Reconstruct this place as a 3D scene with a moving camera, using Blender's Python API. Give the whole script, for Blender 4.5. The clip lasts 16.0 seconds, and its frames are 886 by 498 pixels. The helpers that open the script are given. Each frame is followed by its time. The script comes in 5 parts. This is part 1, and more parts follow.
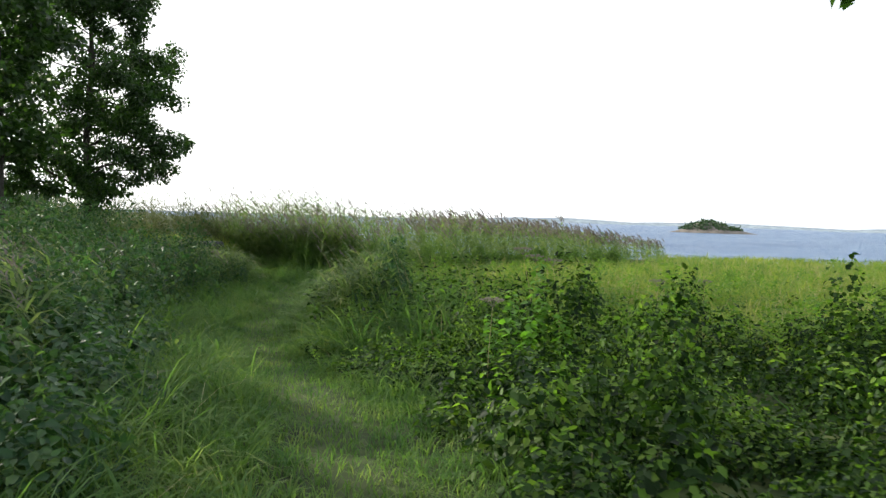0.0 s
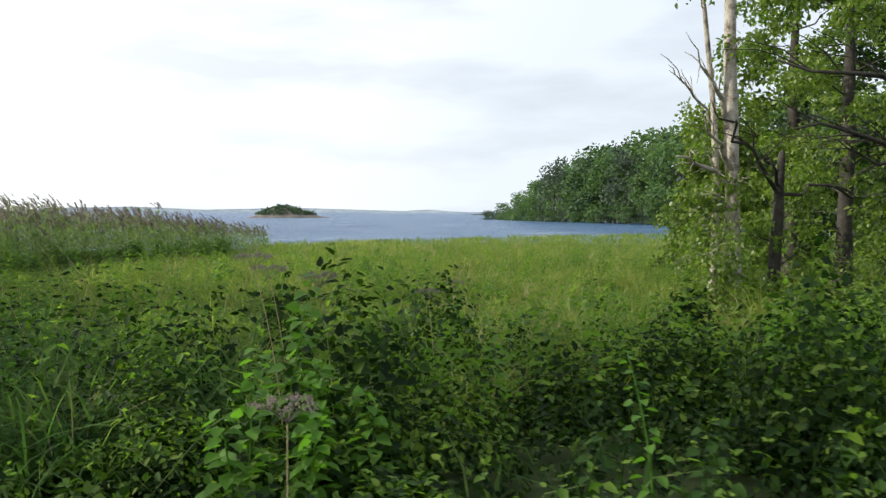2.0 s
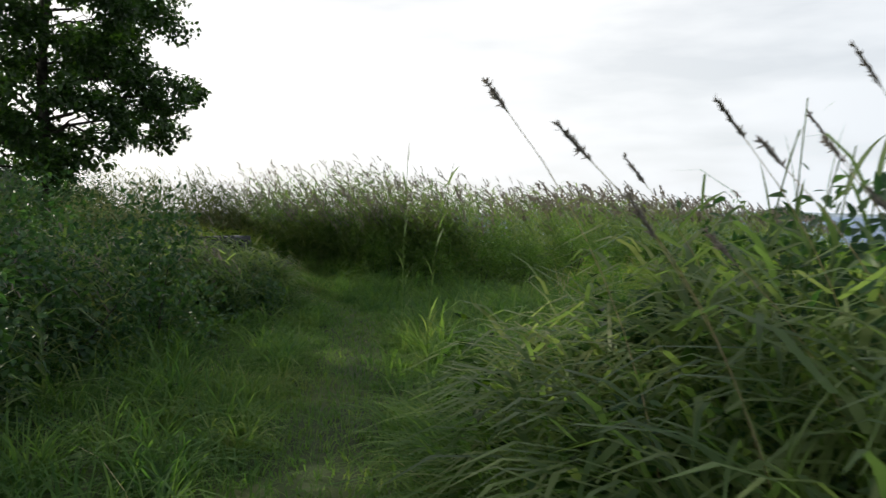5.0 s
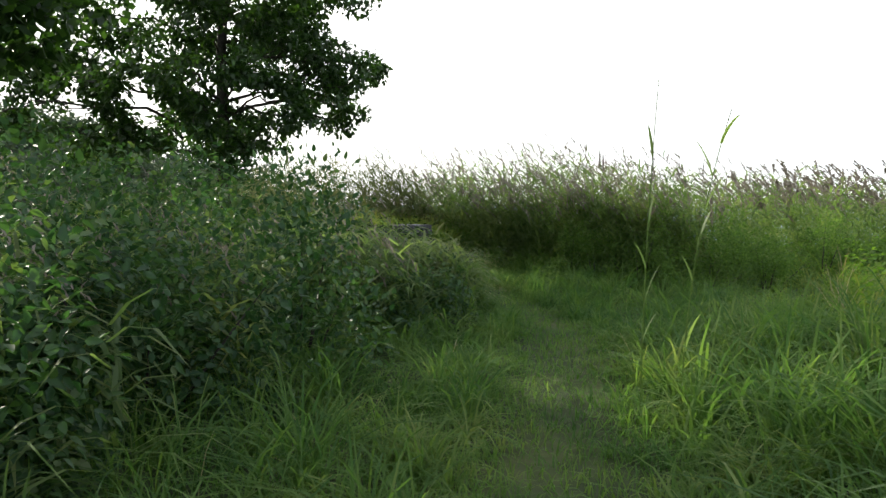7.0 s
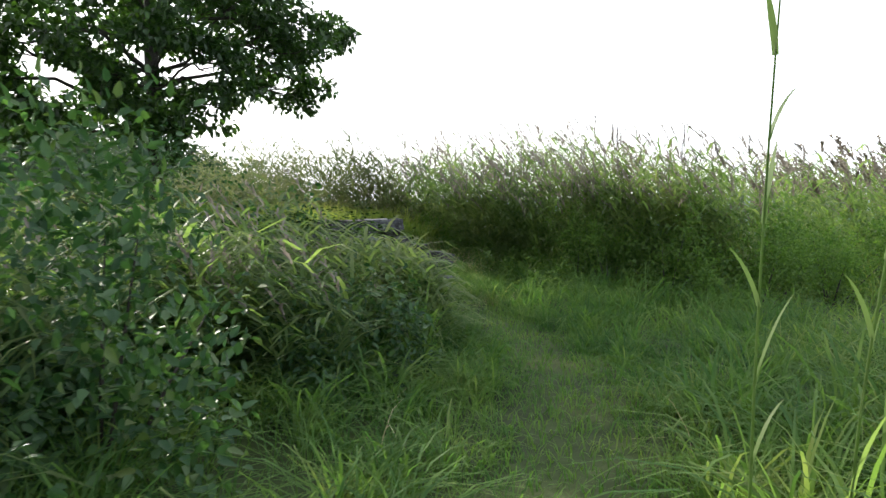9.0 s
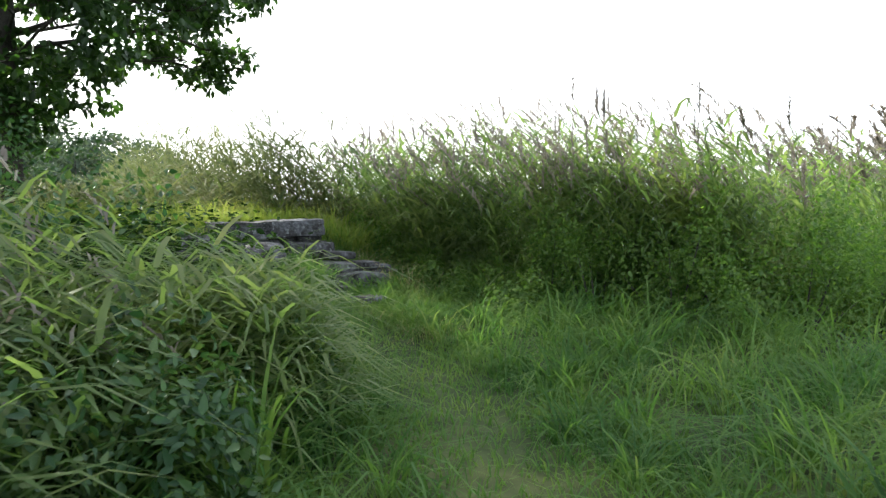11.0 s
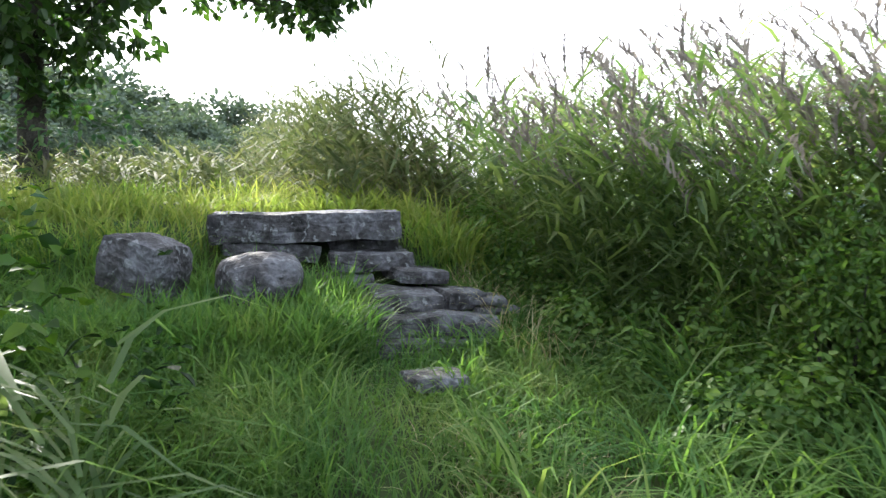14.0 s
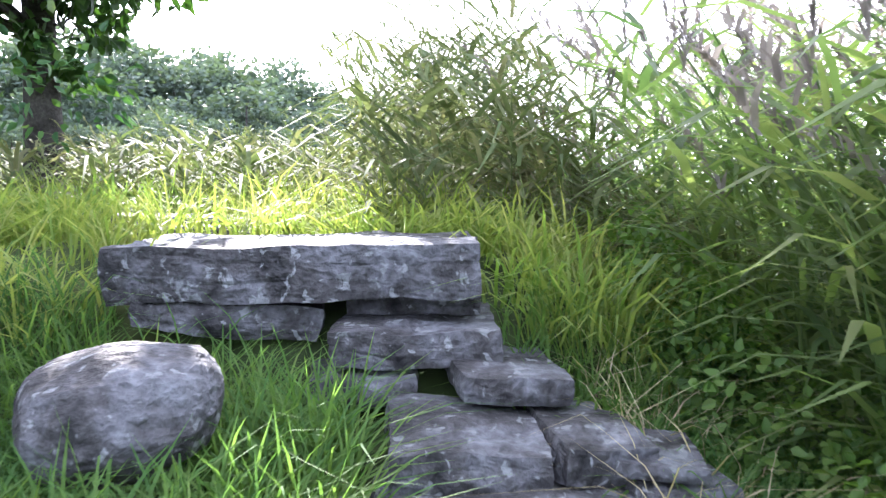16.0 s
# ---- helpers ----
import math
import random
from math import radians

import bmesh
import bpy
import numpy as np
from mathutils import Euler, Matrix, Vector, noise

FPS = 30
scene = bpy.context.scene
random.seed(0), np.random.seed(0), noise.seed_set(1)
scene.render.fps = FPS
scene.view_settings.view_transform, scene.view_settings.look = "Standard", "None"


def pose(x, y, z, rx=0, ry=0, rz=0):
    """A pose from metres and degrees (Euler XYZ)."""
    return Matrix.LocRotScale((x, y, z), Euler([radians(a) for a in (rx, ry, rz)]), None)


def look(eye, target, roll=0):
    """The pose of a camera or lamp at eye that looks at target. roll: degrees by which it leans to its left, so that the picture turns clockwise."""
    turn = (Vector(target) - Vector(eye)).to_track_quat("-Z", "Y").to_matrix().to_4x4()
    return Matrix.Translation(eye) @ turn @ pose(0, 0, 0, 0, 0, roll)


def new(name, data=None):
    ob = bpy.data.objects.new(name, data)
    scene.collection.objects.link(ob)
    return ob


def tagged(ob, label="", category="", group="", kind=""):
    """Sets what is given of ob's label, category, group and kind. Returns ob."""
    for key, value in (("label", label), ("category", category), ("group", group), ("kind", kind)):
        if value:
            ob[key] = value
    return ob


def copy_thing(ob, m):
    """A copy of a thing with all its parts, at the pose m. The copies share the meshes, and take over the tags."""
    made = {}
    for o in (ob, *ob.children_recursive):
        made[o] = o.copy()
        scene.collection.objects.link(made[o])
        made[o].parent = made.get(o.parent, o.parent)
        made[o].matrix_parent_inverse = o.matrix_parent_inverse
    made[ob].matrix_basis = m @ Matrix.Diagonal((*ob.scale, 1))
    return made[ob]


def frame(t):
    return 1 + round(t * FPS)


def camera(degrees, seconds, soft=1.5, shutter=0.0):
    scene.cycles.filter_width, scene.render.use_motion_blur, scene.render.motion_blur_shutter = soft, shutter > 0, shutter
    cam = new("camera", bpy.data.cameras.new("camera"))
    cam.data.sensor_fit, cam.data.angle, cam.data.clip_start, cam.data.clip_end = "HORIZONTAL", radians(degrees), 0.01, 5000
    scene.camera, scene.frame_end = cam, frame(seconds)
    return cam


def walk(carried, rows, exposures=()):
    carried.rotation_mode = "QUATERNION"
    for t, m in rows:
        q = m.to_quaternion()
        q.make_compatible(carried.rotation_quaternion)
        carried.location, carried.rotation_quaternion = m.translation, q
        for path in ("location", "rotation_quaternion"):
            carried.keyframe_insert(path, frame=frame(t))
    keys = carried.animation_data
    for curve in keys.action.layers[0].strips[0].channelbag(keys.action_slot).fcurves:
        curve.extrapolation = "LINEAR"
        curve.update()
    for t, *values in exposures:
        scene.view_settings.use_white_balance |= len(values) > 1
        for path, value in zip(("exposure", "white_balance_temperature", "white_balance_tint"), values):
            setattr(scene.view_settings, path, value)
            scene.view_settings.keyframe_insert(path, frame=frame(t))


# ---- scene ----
cam = camera(60.5, 16.0, soft=1.4, shutter=0.18)
METRES, EYE, TILT, LEAN, TURN = 23.5, 1.455, -2.3, -1.7, 0.0
ROWS = [
    (0.0, 0.0, 0.0, 0.0, -0.0, 0.0, -0.0),
    (0.5, -0.0042, 0.0407, 0.003, 0.44, -0.21, 0.95),
    (1.0, -0.0043, 0.0881, 0.004, -14.77, -0.97, 1.95),
    (1.5, -0.0089, 0.1263, 0.005, -25.76, -1.49, 2.4),
    (2.0, -0.0164, 0.1702, 0.005, -31.33, -1.74, 2.57),
    (2.5, -0.0257, 0.2065, 0.005, -32.01, -1.52, 2.11),
    (3.0, -0.0361, 0.2452, 0.004, -33.07, -1.53, 2.33),
    (3.5, -0.0512, 0.286, 0.003, -34.19, -1.5, 1.91),
    (4.0, -0.0679, 0.3252, 0.0015, -18.83, -1.01, 1.4),
    (4.5, -0.0774, 0.3584, 0.0, -4.33, -0.57, 1.36),
    (5.0, -0.0881, 0.3877, -0.002, 3.86, -0.26, 1.19),
    (7.5, -0.1218, 0.5046, -0.0019, 18.6, -0.73, 0.88),
    (8.0, -0.1277, 0.5332, -0.0015, 19.65, -0.77, 1.25),
    (8.5, -0.1317, 0.5605, -0.0017, 20.16, -0.82, 0.99),
    (9.0, -0.1344, 0.5925, -0.0012, 17.42, -0.96, 1.0),
    (9.5, -0.1369, 0.6209, -0.0019, 16.38, -0.9, 1.44),
    (10.0, -0.1404, 0.6493, -0.0017, 15.64, -0.95, 1.78),
    (12.5, -0.1604, 0.7852, 0.0068, 16.53, -1.72, 0.97),
    (13.0, -0.1657, 0.8129, 0.0062, 19.0, -1.76, 0.56),
    (13.5, -0.1727, 0.8385, 0.0048, 23.95, -1.77, 0.22),
    (14.0, -0.1821, 0.8649, 0.0055, 31.26, -1.61, 0.11),
    (14.5, -0.1922, 0.8883, 0.0084, 33.63, -2.03, 0.68),
    (15.0, -0.2052, 0.9136, 0.0104, 35.91, -2.15, 0.52),
    (15.5, -0.2186, 0.9349, 0.0117, 39.33, -2.19, 0.34),
    (16.0, -0.2328, 0.9581, 0.0129, 43.41, -2.16, -0.57),
]
walk(cam, [(t, pose(0, 0, EYE, TILT, LEAN, TURN) @ pose(METRES * x, METRES * y, METRES * z, 90 + pitch, roll, yaw)) for t, x, y, z, yaw, pitch, roll in ROWS],
     [(0.0, 0.3, 6350, 10), (1.0, 0.1, 6350, 10), (2.0, 0.0, 6350, 10), (3.5, -0.1, 6350, 10), (5.0, -0.2, 6450, 10), (7.5, 0.6, 6400, 10), (9.0, 0.9, 6250, 11), (10.0, 1.1, 6200, 10), (12.5, 1.4, 6150, 10), (14.5, 1.85, 5850, 18), (16.0, 2.5, 5650, 25)])

# ---- world and sun ----
SUN_HEADING, SUN_HEIGHT = 62.0, 27.0  # degrees to the left of straight ahead, and above the horizon
SUN_WAY = Vector((-math.sin(radians(SUN_HEADING)) * math.cos(radians(SUN_HEIGHT)), math.cos(radians(SUN_HEADING)) * math.cos(radians(SUN_HEIGHT)), math.sin(radians(SUN_HEIGHT))))
world = bpy.data.worlds.new("world")
scene.world = world
world.use_nodes = True
wn, wl = world.node_tree.nodes, world.node_tree.links
wn.clear()
sky = wn.new("ShaderNodeTexSky")
sky.sky_type, sky.sun_disc = "NISHITA", False
sky.sun_elevation, sky.sun_rotation = radians(SUN_HEIGHT), radians(-SUN_HEADING)
sky.dust_density = 2.0
coord = wn.new("ShaderNodeTexCoord")
squash = wn.new("ShaderNodeMapping")
squash.inputs["Scale"].default_value = (1.6, 1.6, 7.0)
cloud = wn.new("ShaderNodeTexNoise")
cloud.inputs["Scale"].default_value, cloud.inputs["Detail"].default_value = 2.2, 6.0
cover = wn.new("ShaderNodeMapRange")
cover.inputs["From Min"].default_value, cover.inputs["From Max"].default_value = 0.36, 0.58
cover.inputs["To Min"].default_value = 0.75
white = wn.new("ShaderNodeMix")
white.data_type = "RGBA"
toward = wn.new("ShaderNodeVectorMath")
toward.operation = "DOT_PRODUCT"
toward.inputs[1].default_value = SUN_WAY
near_sun = wn.new("ShaderNodeMapRange")
near_sun.inputs["From Min"].default_value, near_sun.inputs["From Max"].default_value = -0.1, 0.75
glow = wn.new("ShaderNodeMix")
glow.data_type = "RGBA"
glow.inputs["A"].default_value, glow.inputs["B"].default_value = (9.0, 9.7, 10.4, 1), (14.2, 14.0, 13.6, 1)
wl.new(coord.outputs["Generated"], toward.inputs[0])
wl.new(toward.outputs["Value"], near_sun.inputs["Value"])
wl.new(near_sun.outputs["Result"], glow.inputs["Factor"])
wl.new(glow.outputs["Result"], white.inputs["B"])
back = wn.new("ShaderNodeBackground")
back.inputs["Strength"].default_value = 0.10
out = wn.new("ShaderNodeOutputWorld")
wl.new(coord.outputs["Generated"], squash.inputs["Vector"])
wl.new(squash.outputs["Vector"], cloud.inputs["Vector"])
wl.new(cloud.outputs["Fac"], cover.inputs["Value"])
height = wn.new("ShaderNodeSeparateXYZ")
clear = wn.new("ShaderNodeMapRange")
clear.inputs["From Min"].default_value, clear.inputs["From Max"].default_value = 0.28, 0.75
clear.inputs["To Min"].default_value, clear.inputs["To Max"].default_value = 1.0, 0.85
thin = wn.new("ShaderNodeMath")
thin.operation = "MULTIPLY"
wl.new(coord.outputs["Generated"], height.inputs["Vector"])
wl.new(height.outputs["Z"], clear.inputs["Value"])
wl.new(cover.outputs["Result"], thin.inputs[0])
wl.new(clear.outputs["Result"], thin.inputs[1])
wl.new(thin.outputs["Value"], white.inputs["Factor"])
wl.new(sky.outputs["Color"], white.inputs["A"])
wl.new(white.outputs["Result"], back.inputs["Color"])
wl.new(back.outputs["Background"], out.inputs["Surface"])

sun = new("sun", bpy.data.lights.new("sun", "SUN"))
sun.data.energy, sun.data.angle, sun.data.color = 5.0, radians(0.6), (1.0, 0.92, 0.76)
sun.matrix_world = look(SUN_WAY * 60, (0, 0, 0))

# ---- materials ----


def material(name, rough=0.8, spec=0.3):
    m = bpy.data.materials.new(name)
    m.use_nodes = True
    b = m.node_tree.nodes["Principled BSDF"]
    b.inputs["Roughness"].default_value, b.inputs["Specular IOR Level"].default_value = rough, spec
    return m, m.node_tree.nodes, m.node_tree.links, b


def ramp(nodes, stops):
    r = nodes.new("ShaderNodeValToRGB")
    e = r.color_ramp.elements
    while len(e) < len(stops):
        e.new(0.5)
    for k, (at, c) in zip(e, stops):
        k.position, k.color = at, (*c, 1)
    return r


def leaf_material(name, colours, through_light=0.4, rough=0.5, spec=0.4, patch=0.6, shift=0.35, tint=(1.55, 1.8, 0.7)):
    """Green blades and leaves: each piece takes its own tone, patches of the ground shift it, and light passes through."""
    m, n, l, b = material(name, rough, spec)
    geo, tc = n.new("ShaderNodeNewGeometry"), n.new("ShaderNodeTexCoord")
    noi = n.new("ShaderNodeTexNoise")
    noi.inputs["Scale"].default_value, noi.inputs["Detail"].default_value = patch, 3
    l.new(tc.outputs["Object"], noi.inputs["Vector"])
    add = n.new("ShaderNodeMath")
    add.operation = "MULTIPLY_ADD"
    add.inputs[1].default_value = 1 - shift
    l.new(geo.outputs["Random Per Island"], add.inputs[0])
    sc = n.new("ShaderNodeMapRange")
    sc.inputs["From Min"].default_value, sc.inputs["From Max"].default_value, sc.inputs["To Max"].default_value = 0.3, 0.7, shift
    l.new(noi.outputs["Fac"], sc.inputs["Value"])
    l.new(sc.outputs["Result"], add.inputs[2])
    k = len(colours)
    r = ramp(n, [(i / (k - 1), c) for i, c in enumerate(colours)])
    l.new(add.outputs["Value"], r.inputs["Fac"])
    l.new(r.outputs["Color"], b.inputs["Base Color"])
    tr, mix = n.new("ShaderNodeBsdfTranslucent"), n.new("ShaderNodeMixShader")
    warm = n.new("ShaderNodeMix")
    warm.data_type, warm.blend_type = "RGBA", "MULTIPLY"
    warm.inputs["Factor"].default_value = 1
    warm.inputs["B"].default_value = (*tint, 1)
    l.new(r.outputs["Color"], warm.inputs["A"])
    l.new(warm.outputs["Result"], tr.inputs["Color"])
    mix.inputs["Fac"].default_value = through_light
    l.new(b.outputs["BSDF"], mix.inputs[1])
    l.new(tr.outputs["BSDF"], mix.inputs[2])
    l.new(mix.outputs["Shader"], n["Material Output"].inputs["Surface"])
    return m


def rough_material(name, stops, scale, rough=0.9, spec=0.2, bump=0.4, fine=8.0, blotch=None, bump_size=0.02):
    """Stone, bark, soil: two sizes of noise in the colour, and relief."""
    m, n, l, b = material(name, rough, spec)
    tc = n.new("ShaderNodeTexCoord")
    a, f = n.new("ShaderNodeTexNoise"), n.new("ShaderNodeTexNoise")
    a.inputs["Scale"].default_value, a.inputs["Detail"].default_value, a.inputs["Roughness"].default_value = scale, 8, 0.65
    f.inputs["Scale"].default_value, f.inputs["Detail"].default_value = scale * fine, 6
    for t in (a, f):
        l.new(tc.outputs["Object"], t.inputs["Vector"])
    r = ramp(n, stops)
    l.new(a.outputs["Fac"], r.inputs["Fac"])
    col = r.outputs["Color"]
    speck = n.new("ShaderNodeMix")
    speck.data_type, speck.blend_type = "RGBA", "OVERLAY"
    speck.inputs["Factor"].default_value = 0.6
    l.new(col, speck.inputs["A"])
    l.new(f.outputs["Fac"], speck.inputs["B"])
    col = speck.outputs["Result"]
    if blotch:
        v = n.new("ShaderNodeTexNoise")
        v.inputs["Scale"].default_value, v.inputs["Detail"].default_value, v.inputs["Distortion"].default_value = blotch[0], 5, 0.6
        l.new(tc.outputs["Object"], v.inputs["Vector"])
        mr = n.new("ShaderNodeMapRange")
        mr.inputs["From Min"].default_value, mr.inputs["From Max"].default_value = blotch[1], blotch[1] + 0.05
        l.new(v.outputs["Fac"], mr.inputs["Value"])
        lich = n.new("ShaderNodeMix")
        lich.data_type = "RGBA"
        lich.inputs["B"].default_value = (*blotch[2], 1)
        l.new(mr.outputs["Result"], lich.inputs["Factor"])
        l.new(col, lich.inputs["A"])
        col = lich.outputs["Result"]
    l.new(col, b.inputs["Base Color"])
    bp = n.new("ShaderNodeBump")
    bp.inputs["Strength"].default_value, bp.inputs["Distance"].default_value = bump, bump_size
    l.new(f.outputs["Fac"], bp.inputs["Height"])
    l.new(bp.outputs["Normal"], b.inputs["Normal"])
    return m


# near-black tones: the shade inside the thicket is put into the leaf colour
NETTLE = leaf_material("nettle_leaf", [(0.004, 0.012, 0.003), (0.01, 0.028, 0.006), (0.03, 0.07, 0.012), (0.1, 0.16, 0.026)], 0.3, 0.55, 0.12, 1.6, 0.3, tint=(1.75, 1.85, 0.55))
# darker copy of the bramble leaf, with the thicket's shade in its colour
SHADED_BRAMBLE = leaf_material("shaded_bramble_leaf", [(0.006, 0.017, 0.005), (0.014, 0.038, 0.009), (0.04, 0.085, 0.016), (0.115, 0.17, 0.034)], 0.32, 0.55, 0.14, 1.8, 0.3)
GRASS = leaf_material("lush_grass", [(0.03, 0.078, 0.026), (0.064, 0.138, 0.038), (0.112, 0.19, 0.05), (0.2, 0.24, 0.095)], 0.52, 0.65, 0.15, 1.7, 0.6, tint=(1.55, 1.62, 0.85))
MEADOW = leaf_material("meadow_grass", [(0.05, 0.11, 0.028), (0.118, 0.19, 0.043), (0.215, 0.258, 0.072), (0.34, 0.325, 0.145)], 0.5, 0.6, 0.15, 0.5, 0.6, tint=(1.55, 1.65, 0.8))
REED = leaf_material("reed_leaf", [(0.052, 0.1, 0.046), (0.1, 0.16, 0.06), (0.155, 0.212, 0.08), (0.25, 0.262, 0.13)], 0.62, 0.48, 0.3, 1.0, 0.5, tint=(1.45, 1.55, 0.85))
PLUME = leaf_material("reed_plume", [(0.145, 0.13, 0.118), (0.215, 0.196, 0.175), (0.31, 0.288, 0.255)], 0.45, 0.8, 0.1, tint=(1.2, 1.15, 1.05))
# brighter leaf whose colour carries the sunlight on upper leaves
TOPS = leaf_material("sun_bright_leaf", [(0.06, 0.13, 0.022), (0.115, 0.205, 0.034), (0.195, 0.275, 0.05)], 0.5, 0.5, 0.2)
BRIGHT = leaf_material("bright_climber_leaf", [(0.06, 0.15, 0.02), (0.1, 0.22, 0.03), (0.16, 0.28, 0.045)], 0.5, 0.45)
SHRUB = leaf_material("shrub_leaf", [(0.014, 0.042, 0.02), (0.032, 0.078, 0.034), (0.062, 0.122, 0.048), (0.13, 0.16, 0.066)], 0.4, 0.45, 0.28, 1.4, 0.4)
OAK = leaf_material("oak_leaf", [(0.015, 0.036, 0.012), (0.026, 0.06, 0.016), (0.055, 0.105, 0.02)], 0.42, 0.42, 0.45)
ASPEN = leaf_material("alder_leaf", [(0.045, 0.085, 0.02), (0.11, 0.17, 0.034), (0.22, 0.27, 0.06)], 0.5, 0.38, 0.45, 1.0, 0.3)
BRAMBLE = leaf_material("bramble_leaf", [(0.038, 0.088, 0.022), (0.09, 0.165, 0.038), (0.17, 0.245, 0.062)], 0.52, 0.48, 0.3, 1.6, 0.4, tint=(1.5, 1.7, 0.7))
BANK_REED = leaf_material("bank_reed_leaf", [(0.06, 0.09, 0.04), (0.1, 0.135, 0.055), (0.15, 0.17, 0.08), (0.2, 0.19, 0.12)], 0.4, 0.7, 0.15, tint=(1.3, 1.35, 0.9))
# lightened and slightly blued, so some haze over the headland is in the colour
FOREST = leaf_material("forest_leaf", [(0.05, 0.105, 0.046), (0.09, 0.155, 0.06), (0.14, 0.205, 0.075)], 0.32, 0.6, 0.2, 0.08, 0.5)
DRY = leaf_material("dry_straw", [(0.2, 0.17, 0.1), (0.32, 0.27, 0.17), (0.42, 0.37, 0.26)], 0.3, 0.7, 0.2)
BARK = rough_material("dark_bark", [(0.3, (0.02, 0.018, 0.016)), (0.7, (0.08, 0.074, 0.064))], 6, bump=0.8)
PALE_BARK = rough_material("pale_bark", [(0.35, (0.12, 0.1, 0.08)), (0.5, (0.36, 0.33, 0.28)), (0.7, (0.5, 0.47, 0.42))], 5, bump=0.5)
SOIL = rough_material("mossy_soil", [(0.3, (0.018, 0.026, 0.01)), (0.5, (0.035, 0.055, 0.016)), (0.75, (0.075, 0.085, 0.03))], 0.9, bump=0.7)
STONE = rough_material("lichen_stone", [(0.36, (0.02, 0.02, 0.021)), (0.47, (0.05, 0.049, 0.05)), (0.56, (0.088, 0.09, 0.098)), (0.7, (0.15, 0.157, 0.172))], 4.2, bump=0.9, fine=8, blotch=(22, 0.6, (0.165, 0.175, 0.18)), bump_size=0.03, rough=0.7)
PINE = leaf_material("dark_wood_leaf", [(0.032, 0.065, 0.042), (0.052, 0.092, 0.052), (0.078, 0.12, 0.06)], 0.2, 0.6, 0.2, 0.08, 0.6)
# greyed, paler leaf: the haze before the far woods is in its colour
HILL = leaf_material("hazy_wood_leaf", [(0.055, 0.078, 0.068), (0.078, 0.105, 0.084), (0.105, 0.132, 0.098)], 0.2, 0.7, 0.1, 0.08, 0.6)
ISLAND = rough_material("island_rock", [(0.35, (0.1, 0.09, 0.08)), (0.65, (0.22, 0.2, 0.18))], 0.2, bump=0.3)
# pale blue-grey: distance haze is painted into this shore colour
SHORE = rough_material("hazy_shore", [(0.3, (0.2, 0.25, 0.3)), (0.7, (0.28, 0.33, 0.37))], 0.01, bump=0.0)

# water
WATER, n_, l_, b_ = material("sea_water", 0.3, 0.07)
tc_ = n_.new("ShaderNodeTexCoord")
mp_ = n_.new("ShaderNodeMapping")
mp_.inputs["Scale"].default_value = (0.35, 1.1, 1)
mp_.inputs["Rotation"].default_value = (0, 0, radians(25))
wv_ = n_.new("ShaderNodeTexNoise")
wv_.inputs["Scale"].default_value, wv_.inputs["Detail"].default_value, wv_.inputs["Roughness"].default_value = 0.9, 6, 0.62
bp_ = n_.new("ShaderNodeBump")
bp_.inputs["Strength"].default_value, bp_.inputs["Distance"].default_value = 1.0, 0.9
l_.new(tc_.outputs["Object"], mp_.inputs["Vector"])
l_.new(mp_.outputs["Vector"], wv_.inputs["Vector"])
l_.new(wv_.outputs["Fac"], bp_.inputs["Height"])
l_.new(bp_.outputs["Normal"], b_.inputs["Normal"])
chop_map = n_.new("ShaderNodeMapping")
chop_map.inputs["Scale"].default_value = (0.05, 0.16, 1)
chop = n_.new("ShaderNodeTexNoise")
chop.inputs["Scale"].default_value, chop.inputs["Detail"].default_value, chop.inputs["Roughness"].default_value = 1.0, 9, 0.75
# the sky's blue reflection and pale wave flecks are painted into this colour
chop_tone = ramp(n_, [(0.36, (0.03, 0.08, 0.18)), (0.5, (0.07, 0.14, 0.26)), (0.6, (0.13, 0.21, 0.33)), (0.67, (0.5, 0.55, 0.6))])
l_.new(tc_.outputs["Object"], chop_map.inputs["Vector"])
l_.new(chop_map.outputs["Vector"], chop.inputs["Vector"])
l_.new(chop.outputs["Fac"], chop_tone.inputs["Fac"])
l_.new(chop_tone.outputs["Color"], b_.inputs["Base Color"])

# ---- geometry helpers ----
rng = np.random.default_rng(7)
UP = np.array((0.0, 0.0, 1.0))


class Geo:
    """Gathers quads and triangles, and becomes one mesh."""

    def __init__(self):
        self.v, self.q, self.t, self.n = [], [], [], 0

    def add(self, v, q=None, t=None):
        v = np.asarray(v, float).reshape(-1, 3)
        if q is not None and len(q):
            self.q.append(np.asarray(q, int).reshape(-1, 4) + self.n)
        if t is not None and len(t):
            self.t.append(np.asarray(t, int).reshape(-1, 3) + self.n)
        self.v.append(v)
        self.n += len(v)
        return self

    def mesh(self, name, mat, smooth=False):
        me = bpy.data.meshes.new(name)
        v = np.concatenate(self.v)
        q = np.concatenate(self.q) if self.q else np.zeros((0, 4), int)
        t = np.concatenate(self.t) if self.t else np.zeros((0, 3), int)
        me.vertices.add(len(v))
        me.vertices.foreach_set("co", v.astype(np.float32).ravel())
        loops = np.concatenate((q.ravel(), t.ravel()))
        me.loops.add(len(loops))
        me.loops.foreach_set("vertex_index", loops.astype(np.int32))
        start = np.concatenate((np.arange(len(q)) * 4, len(q) * 4 + np.arange(len(t)) * 3))
        me.polygons.add(len(start))
        me.polygons.foreach_set("loop_start", start.astype(np.int32))
        if smooth:
            me.polygons.foreach_set("use_smooth", np.ones(len(start), bool))
        me.materials.append(mat)
        me.update(calc_edges=True)
        return me


def unit(a):
    return a / np.maximum(np.linalg.norm(a, axis=-1, keepdims=True), 1e-9)


